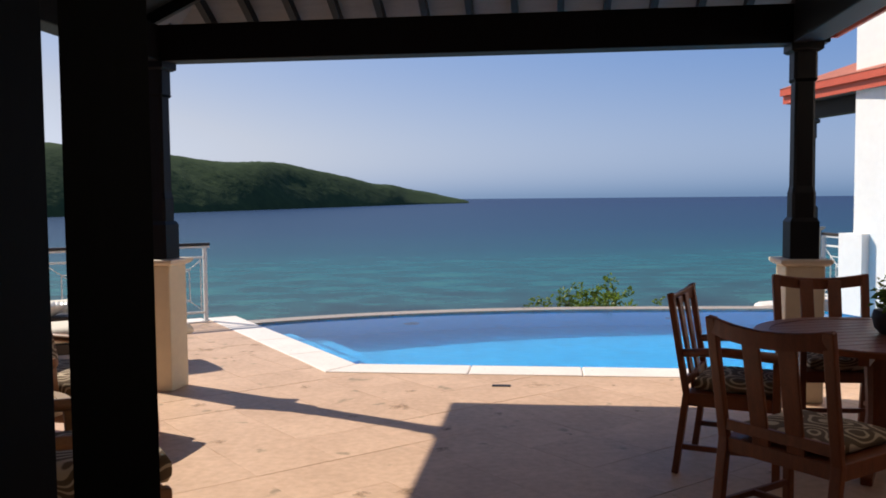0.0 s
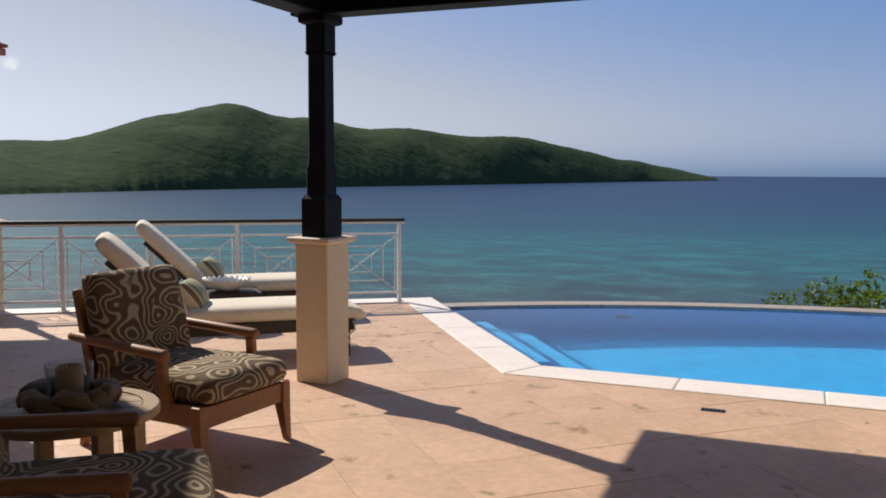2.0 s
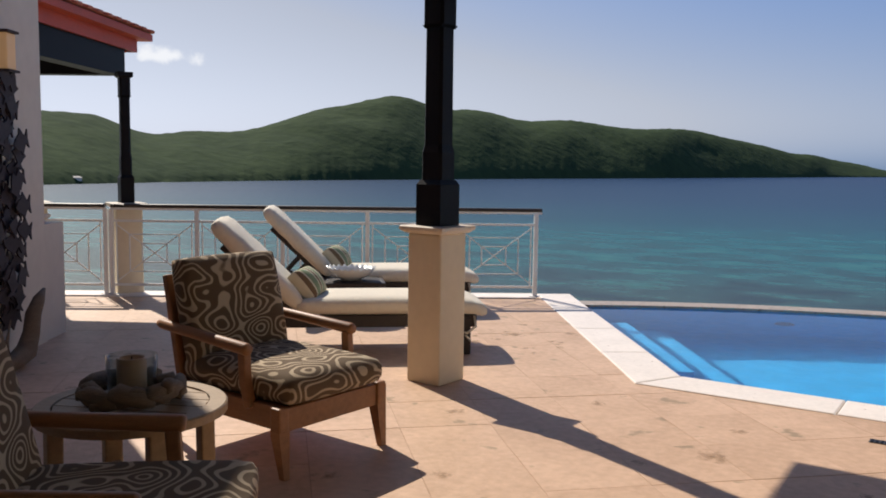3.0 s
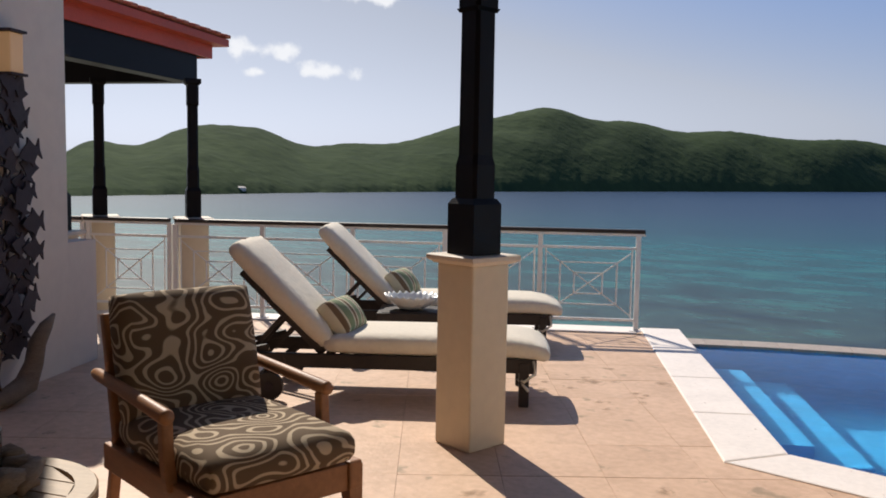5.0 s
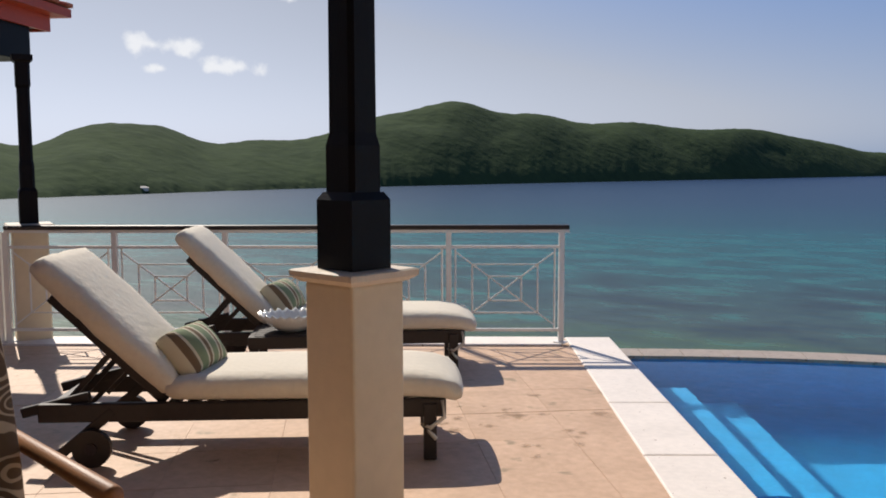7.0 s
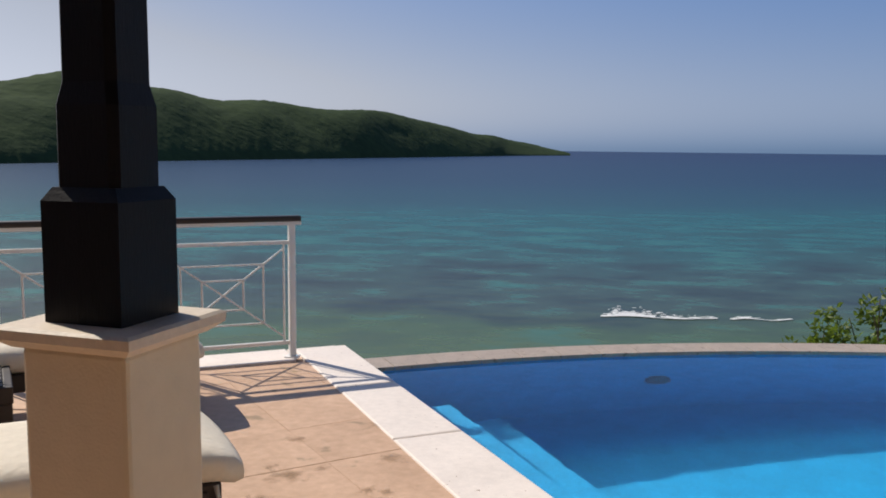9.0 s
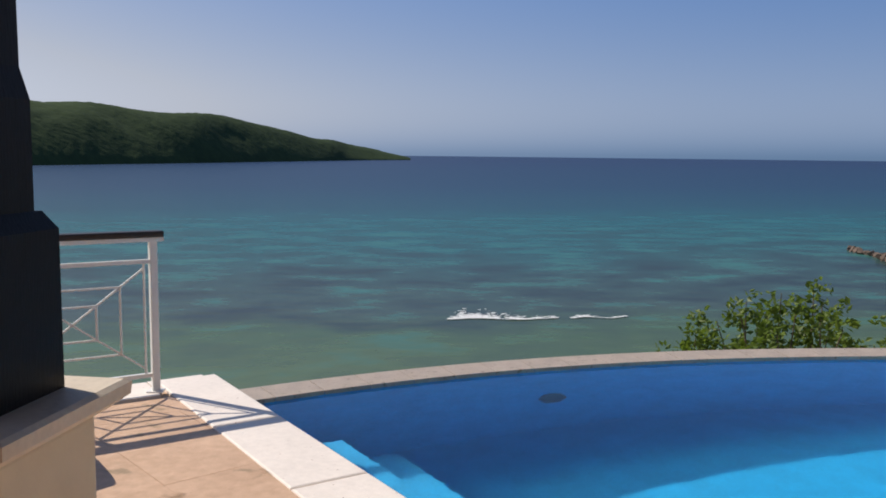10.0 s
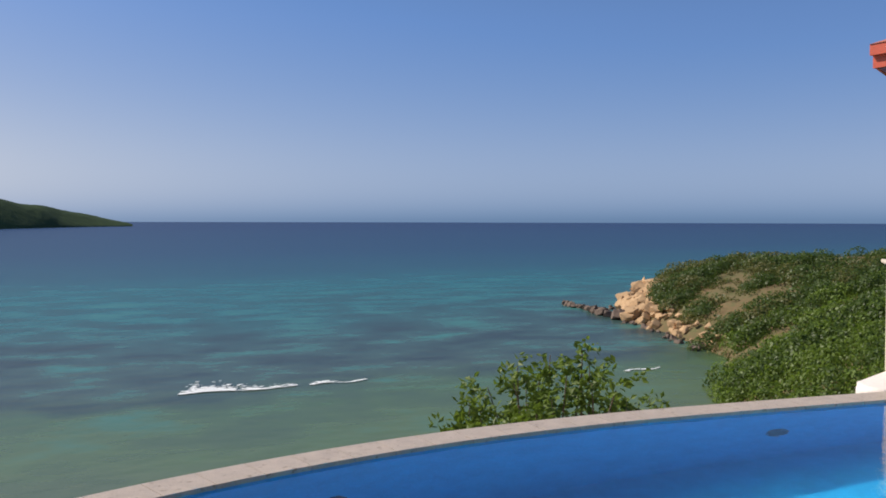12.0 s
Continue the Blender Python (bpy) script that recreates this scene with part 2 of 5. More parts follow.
def thin_glass():
    """A thin clear pane: what lies behind shows, with a reflection on top."""
    m = bpy.data.materials.new("clear_glass")
    m.use_nodes = True
    n, l = m.node_tree.nodes, m.node_tree.links
    n.remove(n["Principled BSDF"])
    tr, gl, fr, mx = n.new("ShaderNodeBsdfTransparent"), n.new("ShaderNodeBsdfGlossy"), n.new("ShaderNodeLayerWeight"), n.new("ShaderNodeMixShader")
    tr.inputs[0].default_value = (0.93, 0.95, 0.94, 1)
    gl.inputs["Roughness"].default_value = 0.02
    pw = n.new("ShaderNodeMath")
    pw.operation, pw.inputs[1].default_value = "POWER", 4.0
    fr.inputs[0].default_value = 0.5
    l.new(fr.outputs["Facing"], pw.inputs[0])
    l.new(pw.outputs[0], mx.inputs[0])
    l.new(tr.outputs[0], mx.inputs[1])
    l.new(gl.outputs[0], mx.inputs[2])
    l.new(mx.outputs[0], n["Material Output"].inputs[0])
    return m


M_GLASS = thin_glass()
M_WATER = glass_mat("pool_water", (0.80, 0.93, 1.0), 0.0, 1.33)
M_WATER.node_tree.nodes["Principled BSDF"].inputs["Specular IOR Level"].default_value = 0.3
wnz, wlk = M_WATER.node_tree.nodes, M_WATER.node_tree.links
_w = wnz.new("ShaderNodeTexNoise")
_w.inputs["Scale"].default_value, _w.inputs["Detail"].default_value = 10.0, 4
_b = wnz.new("ShaderNodeBump")
_b.inputs["Strength"].default_value, _b.inputs["Distance"].default_value = 0.12, 0.02
_c = wnz.new("ShaderNodeTexCoord")
wlk.new(_c.outputs["Object"], _w.inputs["Vector"])
wlk.new(_w.outputs[0], _b.inputs["Height"])
wlk.new(_b.outputs[0], wnz["Principled BSDF"].inputs["Normal"])


def lamp_glow():
    m = bpy.data.materials.new("frosted_lamp_glass")
    m.use_nodes = True
    p = m.node_tree.nodes["Principled BSDF"]
    p.inputs["Base Color"].default_value = (0.5, 0.36, 0.23, 1)
    p.inputs["Emission Color"].default_value, p.inputs["Emission Strength"].default_value = (1.0, 0.55, 0.22, 1), 0.16
    return m


M_GLOW = lamp_glow()


def sea_mat():
    """Clear sea: sand and reef in the shallows, deep blue outside."""
    m = bpy.data.materials.new("sea")
    m.use_nodes = True
    n, l = m.node_tree.nodes, m.node_tree.links
    p = n["Principled BSDF"]
    geo = n.new("ShaderNodeTexCoord")
    sep = n.new("ShaderNodeSeparateXYZ")
    l.new(geo.outputs["Object"], sep.inputs[0])
    warp = n.new("ShaderNodeTexNoise")
    warp.inputs["Scale"].default_value, warp.inputs["Detail"].default_value = 0.012, 5
    l.new(geo.outputs["Object"], warp.inputs["Vector"])
    # how far out: mainly along y, less so towards the cove
    fx = n.new("ShaderNodeMath")
    fx.operation, fx.inputs[1].default_value = "MULTIPLY", -0.22
    l.new(sep.outputs["X"], fx.inputs[0])
    fy = n.new("ShaderNodeMath")
    fy.operation = "ADD"
    l.new(sep.outputs["Y"], fy.inputs[0])
    l.new(fx.outputs[0], fy.inputs[1])
    wv = n.new("ShaderNodeMath")
    wv.operation, wv.inputs[1].default_value, wv.inputs[2].default_value = "MULTIPLY_ADD", 50.0, -25.0
    l.new(warp.outputs[0], wv.inputs[0])
    far = n.new("ShaderNodeMath")
    far.operation = "ADD"
    l.new(fy.outputs[0], far.inputs[0])
    l.new(wv.outputs[0], far.inputs[1])
    lg = n.new("ShaderNodeMath")
    lg.operation = "LOGARITHM"
    lg.inputs[1].default_value = 10.0
    mx0 = n.new("ShaderNodeMath")
    mx0.operation, mx0.inputs[1].default_value = "MAXIMUM", 10.0
    l.new(far.outputs[0], mx0.inputs[0])
    l.new(mx0.outputs[0], lg.inputs[0])
    mr = n.new("ShaderNodeMapRange")
    mr.inputs[1].default_value, mr.inputs[2].default_value = 1.5, 3.2
    l.new(lg.outputs[0], mr.inputs[0])
    cr = n.new("ShaderNodeValToRGB")
    e = cr.color_ramp.elements
    e[0].position, e[0].color = 0.0, (0.17, 0.15, 0.07, 1)
    e[1].position, e[1].color = 1.0, (0.006, 0.030, 0.095, 1)
    for pos, c in ((0.14, (0.102, 0.150, 0.044, 1)), (0.20, (0.076, 0.132, 0.049, 1)), (0.235, (0.060, 0.098, 0.074, 1)), (0.30, (0.042, 0.106, 0.100, 1)), (0.36, (0.022, 0.128, 0.136, 1)), (0.43, (0.012, 0.122, 0.142, 1)), (0.50, (0.010, 0.074, 0.114, 1)), (0.62, (0.008, 0.048, 0.104, 1))):
        x = e.new(pos)
        x.color = c
    l.new(mr.outputs[0], cr.inputs[0])
    # reef patches, only in the shallows
    reef = n.new("ShaderNodeTexNoise")
    reef.inputs["Scale"].default_value, reef.inputs["Detail"].default_value, reef.inputs["Roughness"].default_value = 0.13, 8, 0.62
    sc = n.new("ShaderNodeMapping")
    sc.inputs["Scale"].default_value = (0.7, 1.0, 1.0)
    l.new(geo.outputs["Object"], sc.inputs["Vector"])
    l.new(sc.outputs[0], reef.inputs["Vector"])
    rr = n.new("ShaderNodeMapRange")
    rr.inputs[1].default_value, rr.inputs[2].default_value = 0.44, 0.62
    l.new(reef.outputs[0], rr.inputs[0])
    fade = n.new("ShaderNodeValToRGB")
    fe = fade.color_ramp.elements
    fe[0].position, fe[0].color = 0.10, (0.18, 0.18, 0.18, 1)
    fe[1].position, fe[1].color = 0.56, (0, 0, 0, 1)
    for pos, c in ((0.185, 0.28), (0.225, 0.72), (0.30, 0.72), (0.37, 0.50), (0.47, 0.18)):
        x = fe.new(pos)
        x.color = (c, c, c, 1)
    l.new(mr.outputs[0], fade.inputs[0])
    k = n.new("ShaderNodeMath")
    k.operation = "MULTIPLY"
    l.new(rr.outputs[0], k.inputs[0])
    l.new(fade.outputs[0], k.inputs[1])
    # pale sand between the reefs
    sand = n.new("ShaderNodeMapRange")
    sand.inputs[1].default_value, sand.inputs[2].default_value = 0.45, 0.34
    l.new(reef.outputs[0], sand.inputs[0])
    ks = n.new("ShaderNodeMath")
    ks.operation = "MULTIPLY"
    l.new(sand.outputs[0], ks.inputs[0])
    l.new(fade.outputs[0], ks.inputs[1])
    pale_sea = n.new("ShaderNodeMix")
    pale_sea.data_type = "RGBA"
    pale_sea.inputs[7].default_value = (0.045, 0.205, 0.175, 1)
    l.new(ks.outputs[0], pale_sea.inputs[0])
    l.new(cr.outputs[0], pale_sea.inputs[6])
    mix = n.new("ShaderNodeMix")
    mix.data_type = "RGBA"
    mix.inputs[7].default_value = (0.022, 0.030, 0.030, 1)
    l.new(k.outputs[0], mix.inputs[0])
    l.new(pale_sea.outputs[2], mix.inputs[6])
    w1 = n.new("ShaderNodeTexNoise")
    w1.inputs["Scale"].default_value, w1.inputs["Detail"].default_value = 0.6, 8
    l.new(sc.outputs[0], w1.inputs["Vector"])
    b = n.new("ShaderNodeBump")
    b.inputs["Strength"].default_value, b.inputs["Distance"].default_value = 0.3, 0.5
    l.new(w1.outputs[0], b.inputs["Height"])
    b2 = n.new("ShaderNodeBump")
    b2.inputs["Strength"].default_value, b2.inputs["Distance"].default_value = 0.06, 0.35
    l.new(w1.outputs[0], b2.inputs["Height"])
    deep = n.new("ShaderNodeBsdfDiffuse")
    l.new(mix.outputs[2], deep.inputs["Color"])
    l.new(b2.outputs[0], deep.inputs["Normal"])
    shine = n.new("ShaderNodeBsdfGlossy")
    shine.inputs["Roughness"].default_value = 0.24
    l.new(b.outputs[0], shine.inputs["Normal"])
    both = n.new("ShaderNodeMixShader")
    both.inputs[0].default_value = 0.25
    l.new(deep.outputs[0], both.inputs[1])
    l.new(shine.outputs[0], both.inputs[2])
    n.remove(p)
    l.new(both.outputs[0], n["Material Output"].inputs[0])
    return m


M_SEA = sea_mat()


def hill_mat():
    m = mat("wooded_hillside", (0.058, 0.086, 0.036), 0.95, vary=0.2, scale=0.010, second=(0.034, 0.056, 0.028), bump=0.6, bump_scale=0.11, spec=0.05)
    for nd in m.node_tree.nodes:
        if nd.type == "BUMP":
            nd.inputs["Distance"].default_value = 2.2
    return m


M_HILL = hill_mat()


# ---- mesh helpers ----
def mesh_of(bm, name, material, smooth=False):
    bmesh.ops.recalc_face_normals(bm, faces=bm.faces)
    me = bpy.data.meshes.new(name)
    bm.to_mesh(me)
    bm.free()
    me.materials.append(material)
    if smooth:
        for f in me.polygons:
            f.use_smooth = True
    return me


def part(name, bm, material, parent, label="", smooth=False):
    ob = new(name, mesh_of(bm, name, material, smooth))
    ob.parent = parent
    if label:
        tagged(ob, label)
    return ob


def solo(name, bm, material, label, category, kind="", group="", smooth=False):
    return tagged(new(name, mesh_of(bm, name, material, smooth)), label, category, group, kind)


def thing(name, label, category, at, group=""):
    ob = new(name)
    ob.empty_display_size = 0.2
    ob.matrix_world = at
    return tagged(ob, label, category, group)


def box(bm, x0, x1, y0, y1, z0, z1, bevel=0.0, m=None, seg=2):
    r = bmesh.ops.create_cube(bm, size=1)
    vs = r["verts"]
    bmesh.ops.scale(bm, vec=(x1 - x0, y1 - y0, z1 - z0), verts=vs)
    bmesh.ops.translate(bm, vec=((x0 + x1) / 2, (y0 + y1) / 2, (z0 + z1) / 2), verts=vs)
    if bevel:
        es = list({e for v in vs for e in v.link_edges})
        g = bmesh.ops.bevel(bm, geom=es, offset=bevel, segments=seg, affect="EDGES", profile=0.5)
        vs = list({v for f in g["faces"] for v in f.verts} | {v for v in vs if v.is_valid})
    if m:
        bmesh.ops.transform(bm, matrix=m, verts=vs)
    return bm


def bar(bm, a, b, w, d=None, bevel=0.0, up=(0, 0, 1)):
    """A square bar from a to b, w wide, d deep."""
    a, b = Vector(a), Vector(b)
    z = (b - a).normalized()
    u = Vector(up)
    if abs(z.dot(u)) > 0.95:
        u = Vector((0, 1, 0))
    x = u.cross(z).normalized()
    y = z.cross(x)
    d = d or w
    m = Matrix((x, y, z)).transposed().to_4x4()
    m.translation = a
    return box(bm, -w / 2, w / 2, -d / 2, d / 2, 0, (b - a).length, bevel, m)


def prism(bm, pts, z0, z1):
    """A flat polygon raised from z0 to z1."""
    lo = [bm.verts.new((x, y, z0)) for x, y in pts]
    hi = [bm.verts.new((x, y, z1)) for x, y in pts]
    n = len(pts)
    bm.faces.new(lo[::-1])
    bm.faces.new(hi)
    for i in range(n):
        bm.faces.new((lo[i], lo[(i + 1) % n], hi[(i + 1) % n], hi[i]))
    return bm


def lathe(bm, prof, n=24, cx=0, cy=0):
    rings = [[bm.verts.new((cx + r * math.cos(2 * math.pi * i / n), cy + r * math.sin(2 * math.pi * i / n), z)) for i in range(n)] for r, z in prof]
    for a, b in zip(rings, rings[1:]):
        for i in range(n):
            bm.faces.new((a[i], a[(i + 1) % n], b[(i + 1) % n], b[i]))
    bm.faces.new(rings[0][::-1])
    bm.faces.new(rings[-1])
    return bm


def square_stack(bm, prof):
    """Square rings stacked: (half width, z)."""
    rings = [[bm.verts.new((sx * h, sy * h, z)) for sx, sy in ((-1, -1), (1, -1), (1, 1), (-1, 1))] for h, z in prof]
    for a, b in zip(rings, rings[1:]):
        for i in range(4):
            bm.faces.new((a[i], a[(i + 1) % 4], b[(i + 1) % 4], b[i]))
    bm.faces.new(rings[0][::-1])
    bm.faces.new(rings[-1])
    return bm


def tube(bm, pts, r, n=8):
    """A round rod along points; r may be a list."""
    pts = [Vector(p) for p in pts]
    rs = r if isinstance(r, (list, tuple)) else [r] * len(pts)
    rings = []
    for i, p in enumerate(pts):
        t = (pts[min(i + 1, len(pts) - 1)] - pts[max(i - 1, 0)]).normalized()
        u = t.cross(Vector((0, 0, 1)))
        if u.length < 0.1:
            u = t.cross(Vector((1, 0, 0)))
        u.normalize()
        v = t.cross(u)
        rings.append([bm.verts.new(p + rs[i] * (math.cos(2 * math.pi * k / n) * u + math.sin(2 * math.pi * k / n) * v)) for k in range(n)])
    for a, b in zip(rings, rings[1:]):
        for k in range(n):
            bm.faces.new((a[k], a[(k + 1) % n], b[(k + 1) % n], b[k]))
    bm.faces.new(rings[0][::-1])
    bm.faces.new(rings[-1])
    return bm


def cushion(bm, lx, ly, lz, puff=0.02, at=None):
    """A stuffed cushion: a box with soft rounded sides, its middle a little higher."""
    nx, ny, nz = 10, 10, 4
    n = 2.0
    vs = {}

    def vert(i, j, k):
        key = (i, j, k)
        if key not in vs:
            u, v, w = 2 * i / nx - 1, 2 * j / ny - 1, 2 * k / nz - 1
            e = 1 - 0.045 * (abs(w) ** 3)
            fx = math.copysign(1 - (1 - abs(u)) ** 1.25, u)
            fy = math.copysign(1 - (1 - abs(v)) ** 1.25, v)
            corner = 1 - 0.03 * (u * u) * (v * v)
            z = w * (lz / 2) * (1 - 0.28 * max(abs(u), abs(v)) ** 8) + math.copysign(puff, w) * (1 - u * u) * (1 - v * v) * (abs(w) > 0.9)
            vs[key] = bm.verts.new((fx * lx / 2 * e * corner, fy * ly / 2 * e * corner, z))
        return vs[key]

    for i in range(nx):
        for j in range(ny):
            for k in (0, nz):
                bm.faces.new((vert(i, j, k), vert(i + 1, j, k), vert(i + 1, j + 1, k), vert(i, j + 1, k)))
    for k in range(nz):
        for i in range(nx):
            for j in (0, ny):
                bm.faces.new((vert(i, j, k), vert(i + 1, j, k), vert(i + 1, j, k + 1), vert(i, j, k + 1)))
        for j in range(ny):
            for i in (0, nx):
                bm.faces.new((vert(i, j, k), vert(i, j + 1, k), vert(i, j + 1, k + 1), vert(i, j, k + 1)))
    if at:
        bmesh.ops.transform(bm, matrix=at, verts=list(vs.values()))
    return bm


def B():
    return bmesh.new()


# ---- plan ----
TURN = radians(-4)                                   # the pavilion and the pool's near edge
CP = Vector((-2.0, 5.6))                             # column beside the loungers
CQ = CP + 4.95 * Vector((math.cos(TURN), math.sin(TURN)))
WING = radians(32.2)                                 # the side terrace: its railing
RU, RV = Vector((math.cos(WING), math.sin(WING))), Vector((-math.sin(WING), math.cos(WING)))
RAIL_END = Vector((-2.87, 9.40))
SEA_Z = -12.0
DU = Vector((0.535, -0.845))                         # along the slanting pool edge, towards the house
DN = Vector((0.845, 0.535))                          # from the deck into the pool
D0 = Vector((-2.93, 9.62))                           # deck side of the slanting coping, its far end
EX, EY = Vector((math.cos(TURN), math.sin(TURN))), Vector((-math.sin(TURN), math.cos(TURN)))
N0 = Vector((0.465, 6.138))                          # a point on the deck side of the near coping
COPING = 0.38


def cross(p, d, q, e):
    """Where two lines of the plan meet."""
    k = ((q.x - p.x) * e.y - (q.y - p.y) * e.x) / (d.x * e.y - d.y * e.x)
    return p + k * d


C_OUT = cross(D0, DU, N0, EX)
C_IN = cross(D0 + COPING * DN, DU, N0 + COPING * EY, EX)
POOL_R = 5.3                                         # right side of the pool
WEIR_W = 0.27


def weir_point(x, inset):
    """A point of the weir's plan: its outer edge bends back towards the house on the left."""
    def edge(u):
        return 10.86 - 0.0150 * max(0.0, 3.2 - u) ** 2.6
    s = (edge(x + 0.01) - edge(x - 0.01)) / 0.02
    n = Vector((s, -1)).normalized()
    return Vector((x, edge(x))) + inset * n


A0, A1 = -2.42, 4.75


# ---- sea and land ----
def sea():
    bm = B()
    rings, n = [0, 30, 60, 90, 130, 200, 350, 700, 1500, 3000, 4900], 96
    last = None
    for r in rings[1:]:
        ring = [bm.verts.new((r * math.sin(2 * math.pi * i / n), r * math.cos(2 * math.pi * i / n), 0)) for i in range(n)]
        if last is None:
            bm.faces.new(ring)
        else:
            for i in range(n):
                bm.faces.new((last[i], last[(i + 1) % n], ring[(i + 1) % n], ring[i]))
        last = ring
    ob = solo("water_sea", bm, M_SEA, "calm blue-green sea, turquoise and reef-mottled near shore", "sea", "structure")
    ob.location = (0, 0, SEA_Z)


sea()


def bell(x, c, w):
    return math.exp(-((x - c) / w) ** 2)


# the hills from the headland round to the left: bearing, breadth, height
HILLS = ((4.5, 1.6, 0.0057), (6.2, 1.0, 0.0051), (8.5, 2.6, 0.0145), (11.1, 2.6, 0.0157), (13.7, 2.6, 0.0263), (16.3, 2.6, 0.0207), (18.9, 2.6, 0.0250), (21.5, 2.6, 0.0313),
         (24.1, 2.6, 0.0224), (26.7, 2.6, 0.0395), (29.3, 2.6, 0.0279), (31.9, 2.6, 0.0493), (34.5, 2.6, 0.0345), (37.1, 2.6, 0.0361), (40, 2.6, 0.0264), (42.9, 2.4, 0.0150),
         (45.3, 2.4, 0.0208), (47.7, 2.4, 0.0085), (50.1, 2.4, 0.0289), (52.5, 2.4, 0.0258), (54.9, 2.4, 0.0293), (57.3, 2.4, 0.0138), (60.5, 2.0, 0.0244))


def ridge(az):
    """Height of the far hills' skyline above the eye, as a slope, by the bearing to the left of ahead."""
    return sum(k * bell(az, c, w) for c, w, k in HILLS)


def hills():
    bm = B()
    na, ns = 520, 60
    grid = []
    for i in range(na + 1):
        az = 1.2 + (66.5 - 1.2) * i / na
        a = radians(az)
        coast = float(np.mean(np.interp([az + k for k in (-4, -3, -2, -1, 0, 1, 2, 3, 4)], (1.2, 5, 8, 14, 21, 31, 41, 53, 64), (1900, 1480, 1310, 1030, 860, 690, 585, 470, 405))))
        ends = min(1, (az - 1.2) / 2.2) * min(1, (66.5 - az) / 2.5)
        jag = 6 * noise.noise((az * 0.8, 3.1, 0)) + 1.5 * noise.noise((az * 3.1, 7.7, 0))
        deep = 60 + 400 * ends
        row = []
        for j in range(ns + 1):
            s = j / ns
            d = coast + deep * s + jag * max(0, 1 - 9 * s)
            top = ridge(az) * (coast + deep * 0.42) + 13.5
            prof = math.sin(min(s / 0.42, 1) * math.pi / 2) ** 0.9 if s < 0.42 else math.cos((s - 0.42) / 0.58 * math.pi / 2)
            x, y = -d * math.sin(a), d * math.cos(a)
            fold = noise.noise((x * 0.007, y * 0.007, 0)) + 0.5 * noise.noise((x * 0.018, y * 0.018, 5))
            z = top * prof * (1 - 0.20 * min(1, 4 * abs(s - 0.42)) * min(1, max(0, 0.5 + fold))) * max(ends, 0.02) ** 0.35
            z += 0.9 * noise.noise((x * 0.09, y * 0.09, 4)) * min(1, s * 8) * ends
            row.append(bm.verts.new((x, y + 2, SEA_Z - 1.0 * (j == 0) + z if j else SEA_Z - 1.5)))
        grid.append(row)
    for i in range(na):
        for j in range(ns):
            bm.faces.new((grid[i][j], grid[i + 1][j], grid[i + 1][j + 1], grid[i][j + 1]))
    solo("ground_far_hills", bm, M_HILL, "low green wooded hills across the bay", "hills", "structure", smooth=True)


hills()


